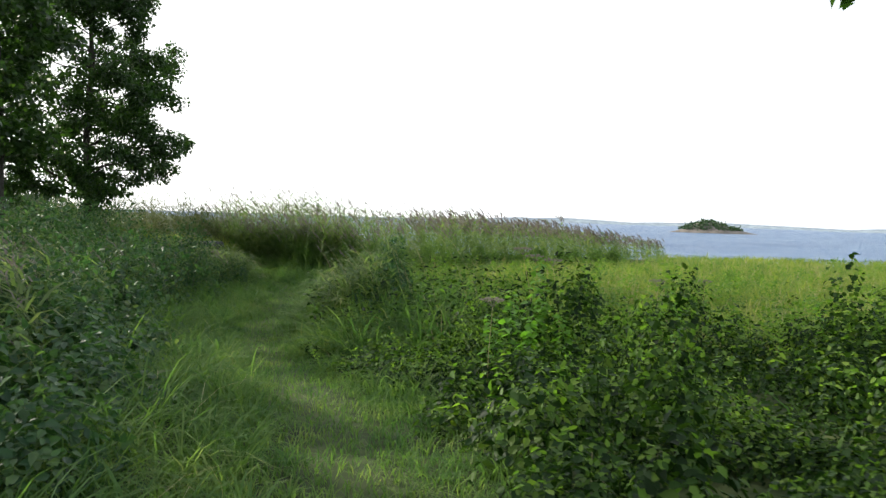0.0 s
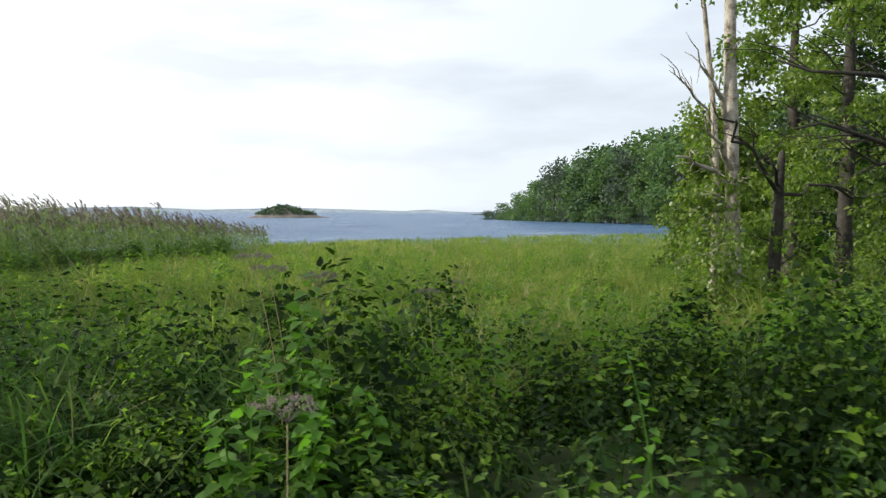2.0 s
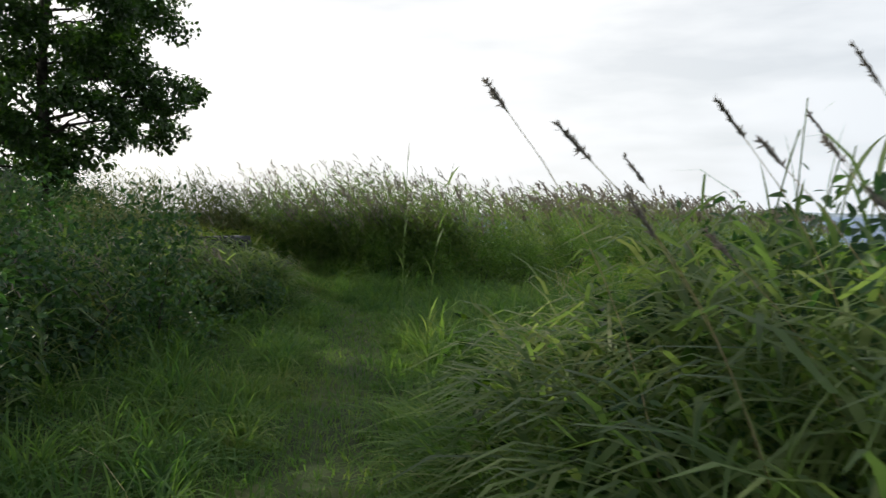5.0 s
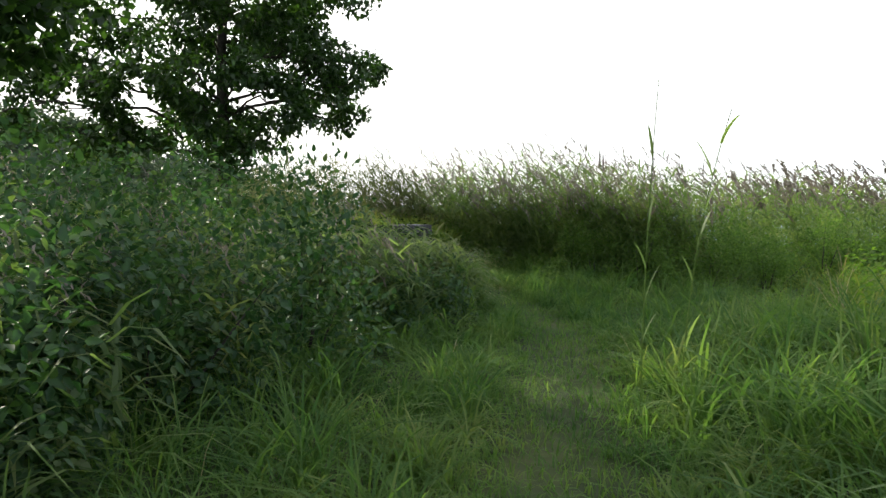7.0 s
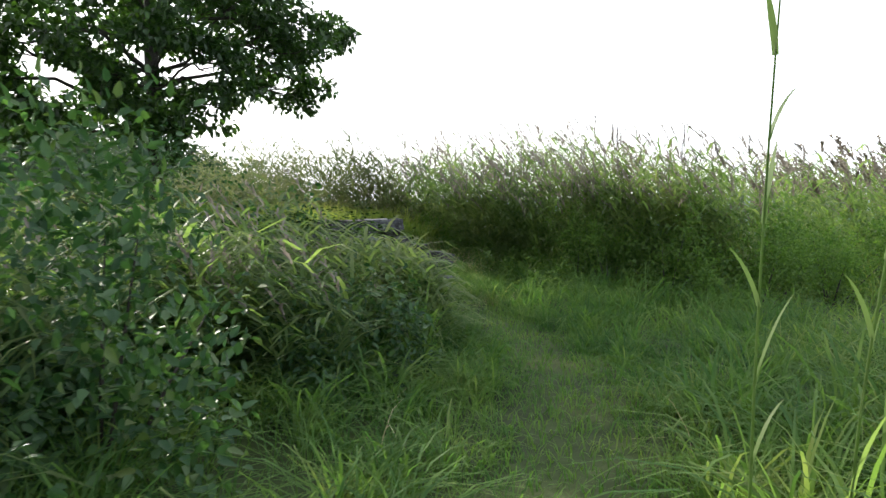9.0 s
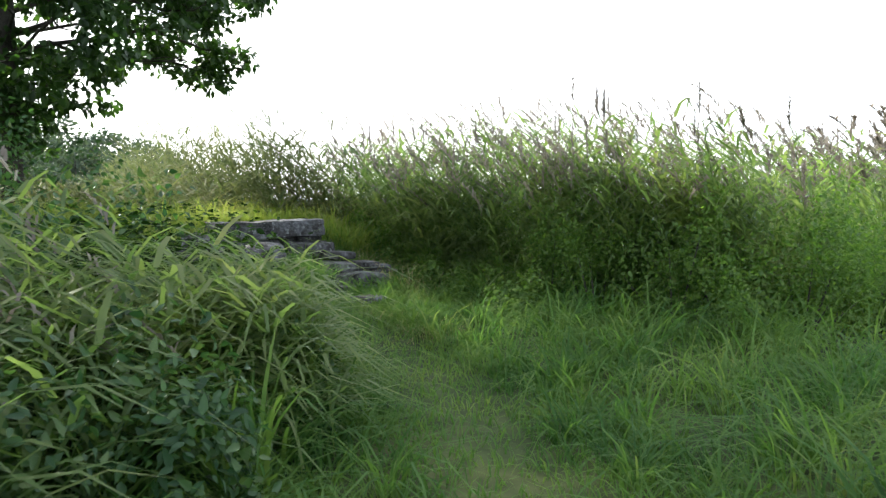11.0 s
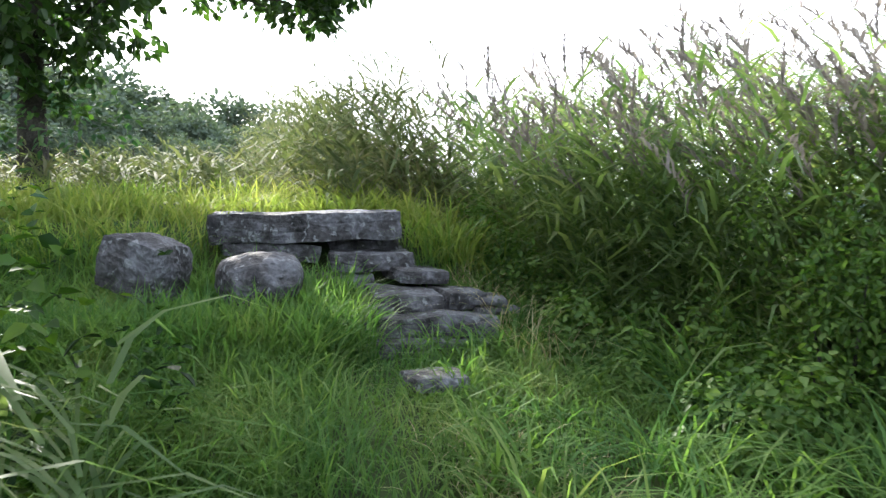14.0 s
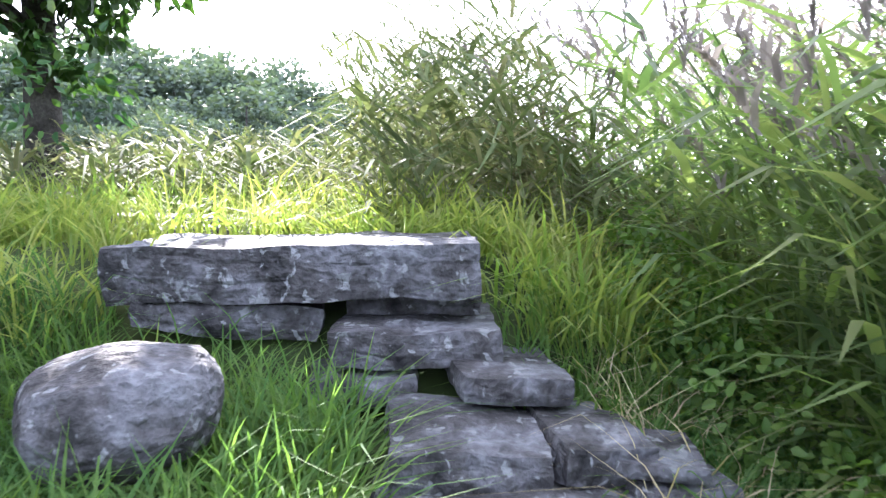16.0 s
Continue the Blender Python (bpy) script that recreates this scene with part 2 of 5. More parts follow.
def blades(geo, base, height, width, lean, segs=3, heading=None, droop=0.35, power=1.8):
    """Bent tapering blades, one a row of base."""
    n = len(base)
    a = rng.uniform(0, 2 * np.pi, n) if heading is None else heading
    d = np.stack((np.cos(a), np.sin(a), np.zeros(n)), 1)
    turn = a + np.pi / 2 + rng.normal(0, 0.5, n)
    side = np.stack((np.cos(turn), np.sin(turn), np.zeros(n)), 1)
    h, w, le = (np.broadcast_to(np.asarray(k, float), n) for k in (height, width, lean))
    rows = []
    for i in range(segs):
        s = i / segs
        c = base + UP * (h * (s - droop * le * s ** 3))[:, None] + d * (h * le * s ** power)[:, None]
        ww = (w * (1 - s) ** 0.6 * (0.75 + 0.5 * min(s * 2, 1)) * 0.5)[:, None]
        rows += [c - side * ww, c + side * ww]
    rows.append(base + UP * (h * (1 - droop * le))[:, None] + d * (h * le)[:, None])
    v = np.stack(rows, 1)
    k = 2 * segs + 1
    off = (np.arange(n) * k)[:, None]
    q = [off + np.array((2 * i, 2 * i + 1, 2 * i + 3, 2 * i + 2)) for i in range(segs - 1)]
    t = off + np.array((k - 3, k - 2, k - 1))
    geo.add(v, np.concatenate(q) if q else None, t)


def leaves(geo, at, way, normal, length, width, fold=0.25, droop=0.15):
    """Folded pointed leaves that start at at and run along way."""
    n = len(at)
    way = unit(way)
    side = unit(np.cross(normal, way))
    nor = np.cross(way, side)
    L = np.broadcast_to(np.asarray(length, float), n)[:, None]
    W = np.broadcast_to(np.asarray(width, float), n)[:, None] * 0.5
    p0 = at
    tip = at + way * L - nor * L * droop
    a1 = at + way * L * 0.28 + side * W + nor * W * fold
    a2 = at + way * L * 0.66 + side * W * 0.72 + nor * W * fold - nor * L * droop * 0.4
    b1 = at + way * L * 0.28 - side * W + nor * W * fold
    b2 = at + way * L * 0.66 - side * W * 0.72 + nor * W * fold - nor * L * droop * 0.4
    v = np.stack((p0, a1, a2, tip, b2, b1), 1)
    off = (np.arange(n) * 6)[:, None]
    geo.add(v, np.concatenate((off + np.array((0, 1, 2, 3)), off + np.array((0, 3, 4, 5)))))


def cards(geo, at, way, normal, length, width):
    """Small pointed leaf clumps of one face, for what stays far off."""
    n = len(at)
    way = unit(way)
    side = unit(np.cross(normal, way))
    L = np.broadcast_to(np.asarray(length, float), n)[:, None]
    W = np.broadcast_to(np.asarray(width, float), n)[:, None] * 0.5
    v = np.stack((at, at + way * L * 0.45 + side * W, at + way * L, at + way * L * 0.55 - side * W), 1)
    geo.add(v, (np.arange(n) * 4)[:, None] + np.arange(4))


def tufts(geo, at, count, radius, height, width, lean=(0.3, 1.3), segs=4, droop=0.5):
    """Grass tussocks: blades that spring from a common foot and arch outwards."""
    m = len(at)
    h = np.repeat(np.broadcast_to(np.asarray(height, float), m), count) * rng.uniform(0.55, 1.1, m * count)
    p = np.repeat(at, count, 0)
    a = rng.uniform(0, 2 * np.pi, len(p))
    r = np.repeat(np.broadcast_to(np.asarray(radius, float), m), count) * np.sqrt(rng.random(len(p)))
    p[:, :2] += np.column_stack((np.cos(a), np.sin(a))) * r[:, None]
    a = a + rng.normal(0, 0.5, len(p)) + np.repeat(rng.normal(0, 0.35, m), count)
    blades(geo, p, h, width * rng.uniform(0.6, 1.35, len(p)), rng.uniform(*lean, len(p)), segs, heading=a, droop=droop)


def mound(geo, c, radius, height, n, L, tops=None, share=0.0, wide=0.62):
    """Leaves lying over the outside of a domed clump of weeds, with a few deeper in."""
    d = unit(rng.normal(0, 1, (n, 3)))
    d[:, 2] = np.abs(d[:, 2])
    bumps = 1 + 0.16 * np.sin(d[:, 0] * 7 + c[0] * 9) * np.sin(d[:, 1] * 6 + c[1] * 7) + 0.1 * np.sin(d[:, 0] * 15 + d[:, 2] * 11)
    depth = bumps * (1 - 0.3 * rng.random(n) ** 3) + 0.12 * (rng.random(n) < 0.08)
    size = np.array((radius, radius, height))
    at = np.array(c) + d * size * depth[:, None]
    nor = unit(d / size) + rng.normal(0, 0.38, (n, 3)) + UP * 0.35
    way = np.cross(nor, rng.normal(0, 1, (n, 3))) + d * 0.5 - UP * 0.3
    ll = L * rng.uniform(0.55, 1.3, n)
    # lighter leaves towards the top paint sunlight onto the clump
    lit_tops = rng.random(n) < share * smooth01(d[:, 2], 0.2, 0.9)
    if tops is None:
        lit_tops[:] = False
    leaves(geo, at[~lit_tops], way[~lit_tops], nor[~lit_tops], ll[~lit_tops], ll[~lit_tops] * wide)
    if lit_tops.any():
        leaves(tops, at[lit_tops], way[lit_tops] + UP * 0.4, nor[lit_tops], ll[lit_tops] * 0.9, ll[lit_tops] * 0.55)


def tube(geo, points, radii, n=8, cap=True):
    p = np.asarray(points, float)
    r = np.asarray(radii, float)
    d = unit(np.gradient(p, axis=0))
    ref = np.where(np.abs(d[:, 2:3]) > 0.9, np.array((1.0, 0, 0)), UP)
    s = unit(np.cross(d, ref))
    u = np.cross(s, d)
    a = np.arange(n) * 2 * np.pi / n
    ring = p[:, None] + r[:, None, None] * (s[:, None] * np.cos(a)[None, :, None] + u[:, None] * np.sin(a)[None, :, None])
    k = len(p)
    q = [(i * n + j, i * n + (j + 1) % n, (i + 1) * n + (j + 1) % n, (i + 1) * n + j) for i in range(k - 1) for j in range(n)]
    v = ring.reshape(-1, 3)
    t = None
    if cap:
        v = np.vstack((v, p[-1] + d[-1] * r[-1]))
        t = [((k - 1) * n + j, (k - 1) * n + (j + 1) % n, k * n) for j in range(n)]
    geo.add(v, q, t)


def part(name, geo, mat, parent, label="", smooth=False):
    ob = new(name, geo if isinstance(geo, bpy.types.Mesh) else geo.mesh(name, mat, smooth))
    ob.parent = parent
    return tagged(ob, label)


def smooth01(x, a, b):
    s = np.clip((np.asarray(x, float) - a) / (b - a), 0, 1)
    return s * s * (3 - 2 * s)


def wobble(x, y, size, seed=0.0):
    """A cheap smooth uneven field, about -1 to 1."""
    x, y = np.asarray(x, float) / size, np.asarray(y, float) / size
    return (np.sin(x * 1.7 + seed + 1.3 * np.sin(y * 1.1 + seed)) + np.sin(y * 1.9 - seed + 1.1 * np.sin(x * 1.4 + 2 * seed)) + np.sin((x + y) * 3.1 + seed)) / 3


# ---- the plan ----
SEA = -1.0
PATH_Y = np.array((-30, 0, 2.9, 5.7, 7.6, 9.1, 11.9, 14.0, 15.3, 18.5, 19.7, 20.9, 21.6, 45))
PATH_X = np.array((0.6, 0.0, -0.2, -0.85, -1.55, -2.07, -2.85, -3.15, -3.3, -3.8, -4.05, -4.6, -5.1, -25))
STAIR = np.array((-5.86, 23.22))  # the foot of the stone steps
STAIR_TURN = 47.0  # degrees to the left of straight ahead
SW = np.array((-math.sin(radians(STAIR_TURN)), math.cos(radians(STAIR_TURN))))
SR = np.array((SW[1], -SW[0]))


def path_x(y):
    return np.interp(y, PATH_Y, PATH_X)


def side_of_path(x, y):
    return np.asarray(x, float) - path_x(y)


def stair_uv(x, y):
    """How far up the steps, and how far to their right."""
    dx, dy = np.asarray(x, float) - STAIR[0], np.asarray(y, float) - STAIR[1]
    return dx * SW[0] + dy * SW[1], dx * SR[0] + dy * SR[1]


def stair_xy(u, v):
    return STAIR + SW * u + SR * v


def sea_mask(x, y):
    x, y = np.asarray(x, float), np.asarray(y, float)
    d1 = (x - 14) * -0.39 + (y - 54) * 0.92
    d2 = -(x - 88) * 0.877 + (y - 85) * 0.48
    d3 = (x + 2) * 0.94 + (y - 60) * 0.34
    return smooth01(np.minimum(np.minimum(d1, d2), d3) + 1.5 * wobble(x, y, 9), -4, 5)


def ground_z(x, y):
    x, y = np.asarray(x, float), np.asarray(y, float)
    z = np.interp(y, (-20, 0, 4, 6.7, 9.1, 11.8, 15.2, 18.4, 22.5, 50), (0.2, 0.12, 0.05, -0.06, -0.27, -0.38, -0.5, -0.47, -0.48, -0.7))
    z = z + 0.04 * wobble(x, y, 2.3) - 0.35 * smooth01(x, 4, 34)
    u, v = stair_uv(x, y)
    z = z + np.interp(u, (-1.2, 0, 0.65, 1.0, 1.45, 1.75, 2.3), (0, 0.19, 0.26, 0.33, 0.43, 0.69, 0.9)) * (1 - smooth01(v, 0.2, 1.7)) * (1 - 0.45 * smooth01(u, 4, 12))
    m = sea_mask(x, y)
    z = z * (1 - m) - 3.0 * m
    head = smooth01((x - 106) * 0.877 - (y - 90) * 0.48, 0, 80) * smooth01(y, 10, 50)
    return z + 4 * head


def reed_front(x):
    """The near edge of the reeds, as y over x."""
    return np.interp(x, (-16, -9, -5.8, -5.0, -4.2, -3.5, -2.2, -1, 1, 5, 9, 12, 16), (31, 28.5, 25.6, 24.9, 24.2, 23.6, 23.4, 25.3, 28, 31, 34.5, 40, 60))


# ---- ground, sea and distance ----
def grid_axis(core0, core1, step, far):
    core = list(np.arange(core0, core1 + 1e-6, step))
    lo, hi, g = [core0], [core1], step
    while hi[-1] < far:
        g *= 1.22
        hi.append(hi[-1] + g)
        lo.append(lo[-1] - g)
    return np.array(lo[:0:-1] + core + hi[1:])


gx, gy = grid_axis(-14, 12, 0.25, 4000), grid_axis(-4, 30, 0.25, 4000)
GX, GY = np.meshgrid(gx, gy)
gv = np.stack((GX, GY, ground_z(GX, GY)), -1).reshape(-1, 3)
gv[np.hypot(gv[:, 0], gv[:, 1]) > 700, 2] = -3
w_ = len(gx)
gi = (np.arange(len(gy) - 1)[:, None] * w_ + np.arange(w_ - 1)[None]).ravel()
ground = new("ground", Geo().add(gv, np.stack((gi, gi + 1, gi + 1 + w_, gi + w_), 1)).mesh("ground", SOIL, True))
tagged(ground, "dark soil under thick grass and weeds", "ground", kind="structure")
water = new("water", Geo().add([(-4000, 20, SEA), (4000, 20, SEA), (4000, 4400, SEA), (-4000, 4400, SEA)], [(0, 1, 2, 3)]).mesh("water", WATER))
tagged(water, "choppy grey-blue sea under a bright sky", "water", kind="structure")


def at_heading(eye, degrees, distance):
    return np.array((eye[0] - math.sin(radians(degrees)) * distance, eye[1] + math.cos(radians(degrees)) * distance))


def lump(name, c, size, height, mat, label, seed, turn, n=40):
    u = np.linspace(-1, 1, n)
    X, Y = np.meshgrid(u, u)
    prof = np.clip(1 - np.hypot(X, Y) ** 1.6, -0.3, 1) * (0.8 + 0.3 * wobble(X, Y, 0.28, seed)) * np.interp(X, (-1, -0.75, -0.4, 0.1, 0.45, 1), (0.3, 0.8, 1.1, 1.0, 0.6, 0.3))
    v = np.stack((X * size[0], Y * size[1], prof * height), -1).reshape(-1, 3)
    k = (np.arange(n - 1)[:, None] * n + np.arange(n - 1)[None]).ravel()
    ob = new(name, Geo().add(v, np.stack((k, k + 1, k + 1 + n, k + n), 1)).mesh(name, mat, True))
    ob.location, ob.rotation_euler = (c[0], c[1], SEA - 0.1), (0, 0, radians(turn))
    return tagged(ob, label, "island", kind="structure"), v


isle, iv = lump("island", at_heading((0, 3), -19.8, 290), (16.5, 9), 4.6, ISLAND, "low rocky islet topped with dark scrub", 2, -20)
g = Geo()
top = iv[(iv[:, 2] > 1.2) & (wobble(iv[:, 0], iv[:, 1], 1.4, 5) > -0.15)]
top = np.repeat(top, 8, 0) + rng.normal(0, 0.45, (len(top) * 8, 3))
cards(g, top, rng.normal(0, 1, top.shape) + UP, rng.normal(0, 1, top.shape), 0.7, 0.55)
part("scrub", g, PINE, isle)
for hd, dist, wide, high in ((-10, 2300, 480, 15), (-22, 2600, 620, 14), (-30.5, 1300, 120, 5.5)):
    lump("hazy_shore", at_heading((0, 3), hd, dist), (wide, 60), high, SHORE, "low wooded shore across the water, haze put into its colour", hd, hd)


# ---- woods ----
def far_tree_meshes(seed, mat):
    rnd = np.random.default_rng(seed)
    n, k = 1500, 34
    t = rnd.uniform(0.1, 0.93, k)
    rr = 0.34 * np.sin(np.pi * np.clip(t * 0.8 + 0.17, 0, 1)) ** 0.8
    a = rnd.uniform(0, 6.3, k)
    lobes = np.column_stack((np.cos(a) * rr * 0.75, np.sin(a) * rr * 0.75, t))
    off = unit(rnd.normal(0, 1, (n, 3))) * np.array((0.13, 0.13, 0.075)) * rnd.uniform(0.5, 1.08, (n, 1))
    g = Geo()
    cards(g, lobes[rnd.integers(0, k, n)] + off, off + rnd.normal(0, 0.1, (n, 3)), off * 2 + rnd.normal(0, 0.12, (n, 3)), 0.04 * rnd.uniform(0.6, 1.4, n), 0.034)
    tr = Geo()
    tube(tr, [(0, 0, -0.02), (0.01, 0, 0.4), (0, 0, 0.8)], (0.018, 0.013, 0.005), 6)
    return g.mesh("crown", mat), tr.mesh("trunk", BARK)


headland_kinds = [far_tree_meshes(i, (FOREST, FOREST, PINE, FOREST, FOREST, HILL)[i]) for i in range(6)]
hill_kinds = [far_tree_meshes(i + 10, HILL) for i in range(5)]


def far_tree(x, y, h, wide, i, kinds, group, label):
    ob = tagged(new("deciduous_tree"), label, "tree", group)
    crown, trunk = kinds[i % len(kinds)]
    part("crown", crown, None, ob)
    part("trunk", trunk, None, ob)
    ob.location = (x, y, float(ground_z(x, y)))
    ob.scale, ob.rotation_euler = (h * wide, h * wide, h), (0, 0, i * 1.7)


r0 = np.random.default_rng(3)
i = 0
for row, push in ((0, 0), (1, 8), (2, 18)):
    for hd in np.arange(-35.6, -66, -0.95 - 0.45 * row):
        dist = np.interp(-hd, (35.6, 38, 43, 49, 57, 66), (232, 205, 168, 142, 128, 120)) + push + r0.uniform(-4, 4)
        tall = np.interp(-hd, (35.2, 37.0, 38.2, 40, 43, 49, 57, 66), (7, 12, 14.5, 18, 19.5, 20, 21, 22)) * (r0.uniform(0.5, 0.85) if row == 0 else r0.uniform(0.88, 1.06))
        q = at_heading((-1.2, 6.7), hd + r0.uniform(-0.3, 0.3) - 0.7 * row, dist)
        far_tree(q[0], q[1], tall - 0.5 * row, r0.uniform(0.8, 1.35), i, headland_kinds, "wood on the headland", "tall dark green leafy tree at the edge of a wood")
        i += 1
for hd in np.arange(-35.2, -62, -1.0):
    dist = np.interp(-hd, (35.6, 38, 43, 49, 57, 66), (232, 205, 168, 142, 128, 120)) - 5
    q = at_heading((-1.2, 6.7), hd + r0.uniform(-0.3, 0.3), dist)
    far_tree(q[0], q[1], r0.uniform(2.5, 5.5), r0.uniform(1.1, 1.7), i, headland_kinds, "wood on the headland", "low leafy bush along the far shore")
    i += 1
for row in range(4):
    for hd in np.arange(30, 88, 1.5):
        d = 70 + row * 12 + r0.uniform(-4, 4)
        el = np.interp(hd, (30, 34, 40, 47, 51, 58, 66, 80), (2.2, 3.4, 4.8, 6.4, 7.6, 8.8, 9.2, 9.0)) * (0.5, 0.7, 0.86, 1.0)[row]
        q = at_heading((-5.0, 20.5), hd + r0.uniform(-0.9, 0.9), d)
        far_tree(q[0], q[1], (1.2 + d * math.tan(radians(el))) * r0.uniform(0.8, 1.1), r0.uniform(0.9, 1.5), i, hill_kinds, "wood on the hill", "leafy tree on a wooded hill, greyed by haze put into its colour")
        i += 1


# ---- near trees ----
def crooked(a, b, rnd, n=6, amount=0.12):
    """A bent line from a to b."""
    a, b = np.array(a, float), np.array(b, float)
    s = np.linspace(0, 1, n)[:, None]
    p = a + (b - a) * s
    sag = np.linalg.norm(b - a) * amount
    p[1:-1] += rnd.normal(0, sag * 0.3, (n - 2, 3)) + UP * sag * 0.7 * np.sin(np.pi * s[1:-1])
    return p


def tree(name, label, where, trunk, lobes, leaf_mat, bark, per_lobe, L, seed, dead=(), simple=False, twigs=9):
    """trunk: points and radii; lobes: (x, y, z, radius) of leaf clumps, each on a limb of its own; dead: ends of bare boughs (height, x, y, z)."""
    rnd = np.random.default_rng(seed)
    ob = tagged(new(name), label, "tree")
    pts, rad = np.array(trunk[0], float), np.array(trunk[1], float)
    k = np.linspace(0, len(pts) - 1, 5 * len(pts))
    fine = np.stack([np.interp(k, np.arange(len(pts)), pts[:, j]) for j in range(3)], 1) + np.column_stack((0.02 * np.sin(k * 2.3 + seed), 0.02 * np.cos(k * 1.9), 0 * k))
    fr = np.interp(k, np.arange(len(pts)), rad) * (1 + 0.06 * np.sin(k * 5.1) + 0.35 * np.exp(-k * 3))
    g = Geo()
    tube(g, fine, fr, 12)
    part("trunk", g, bark, ob, smooth=True)

    def fork(z):
        i = int(np.argmin(np.abs(fine[:, 2] - z)))
        return fine[i], fr[i]

    gl = Geo()
    for x, y, z, r in lobes:
        end = np.array((x, y, z))
        p0, r0_ = fork(max(0.6, z - 0.12 * math.hypot(x, y) - 0.12))
        limb = Geo()
        line = crooked(p0, end, rnd)
        rr = min(r0_ * 0.38, 0.01 + 0.010 * np.linalg.norm(end - p0))
        tube(limb, line, np.linspace(rr, rr * 0.3, len(line)), 6)
        subs = end + unit(rnd.normal(0, 1, (twigs, 3))) * np.array((r, r, r * 0.75)) * rnd.uniform(0.35, 1.0, (twigs, 1))
        for q in subs:
            tube(limb, crooked(line[rnd.integers(3, len(line))], q, rnd, 4), np.linspace(rr * 0.3, 0.003, 4), 4)
        part("limb", limb, bark, ob, smooth=True)
        n = int(per_lobe * (r / 0.8) ** 2)
        which = rnd.integers(0, twigs, n)
        off = unit(rnd.normal(0, 1, (n, 3))) * rnd.random((n, 1)) ** 0.6 * np.array((0.42, 0.42, 0.3)) * r
        way = off / r + rnd.normal(0, 0.4, (n, 3)) - UP * 0.25
        (cards if simple else leaves)(gl, subs[which] + off, way, UP + rnd.normal(0, 0.6, (n, 3)), L * rnd.uniform(0.6, 1.2, n), L * 0.62)
    part("crown", gl, leaf_mat, ob)
    for h, x, y, z in dead:
        p0, r0_ = fork(h)
        line = crooked(p0, (x, y, z), rnd, 8, 0.1)
        limb = Geo()
        tube(limb, line, np.linspace(r0_ * 0.5, 0.016, 8), 6)
        bough = part("dead_bough", limb, bark, ob, "bare dead bough", smooth=True)
        for i in range(7):
            q = line[rnd.integers(3, 8)]
            tw = Geo()
            tube(tw, crooked(q, q + (line[-1] - line[0]) * rnd.uniform(0.15, 0.4) + rnd.normal(0, 0.2, 3), rnd, 4), (0.014, 0.011, 0.008, 0.004), 4)
            part("twig", tw, bark, bough)
    ob.location = (where[0], where[1], float(ground_z(*where)) - 0.05)
    return ob


def round_crown(n, wide, z0, z1, r, rnd, low=0.55):
    out = []
    for i in range(n):
        t = (i + 0.5) / n
        a = i * 2.4 + rnd.uniform(-0.4, 0.4)
        z = z0 + (z1 - z0) * t
        ring = wide * math.sin(math.pi * min(1, low * 0.5 + t * (1 - low * 0.5))) ** 0.6 * rnd.uniform(0.45, 1.0)
        out.append((math.cos(a) * ring, math.sin(a) * ring, z, r * rnd.uniform(0.75, 1.2)))
    return out


oak_lobes = [(1.7, 2.7, 2.75, 0.55), (1.1, 2.6, 2.45, 0.6), (2.0, 1.7, 3.2, 0.6), (2.2, 2.3, 3.5, 0.45), (1.7, 1.2, 3.5, 0.9), (0.4, 2.4, 2.9, 0.7), (0.35, -0.3, 1.9, 0.34), (0.3, -0.2, 1.35, 0.25), (0.25, 0.3, 2.4, 0.4), (-1.3, 0.6, 2.6, 0.8)]
oak_lobes += [(-0.6, -1.6, 1.9, 0.8), (0.7, -1.9, 2.2, 0.85), (-1.7, -2.0, 1.8, 0.9), (1.3, -1.3, 2.8, 0.85), (-2.4, -0.6, 1.9, 0.9), (-2.3, -1.5, 2.9, 0.9), (0.2, -2.3, 2.9, 0.85), (-3.0, -2.4, 2.2, 0.9), (-1.0, -2.6, 2.6, 0.8), (-3.3, -1.2, 3.2, 1.0)]
oak_lobes += [(0.3, 0.3, 1.6, 0.38), (-0.3, 0.2, 1.9, 0.4), (0.2, 0.6, 2.1, 0.4), (0.1, -0.5, 1.5, 0.38), (0.25, 0.1, 1.15, 0.25), (1.2, 0.2, 2.0, 0.6), (1.7, -0.5, 2.5, 0.7), (0.8, -0.8, 1.6, 0.6), (2.2, 0.9, 2.9, 0.7), (1.0, -1.4, 1.8, 0.7)]
oak_lobes += round_crown(34, 2.8, 3.4, 9.4, 1.05, r0)
tree("oak_tree", "broad dark oak tree with low spreading leafy limbs", (-11.55, 24.6), ([(0, 0, 0), (0.05, 0, 1.7), (-0.05, 0.1, 3.4), (0.1, 0.1, 5.6), (0, 0, 8.8)], (0.125, 0.115, 0.105, 0.085, 0.03)), oak_lobes, OAK, BARK, 720, 0.13, 5)

tree("alder_tree", "slender pale-trunked tree with dead boughs and sparse leaves", (10.5, 12.4), ([(0, 0, 0), (-0.05, 0, 2.2), (-0.15, 0.05, 4.5), (-0.25, 0, 7.3), (-0.3, 0, 9)], (0.14, 0.12, 0.105, 0.08, 0.04)), [(-1.0, -0.3, 1.2, 0.7), (-0.5, -0.5, 2.4, 0.45), (-0.7, 0.2, 1.7, 0.5), (-0.9, -0.2, 2.2, 0.5), (-0.4, -0.4, 0.9, 0.45), (-0.3, 0.2, 2.9, 0.4), (-0.3, -0.2, 4.6, 0.35)], ASPEN, PALE_BARK, 520, 0.1, 8, dead=[(3.5, -1.15, -0.2, 4.2), (2.3, -1.75, -0.3, 2.75), (2.4, -1.3, -0.5, 3.1)])
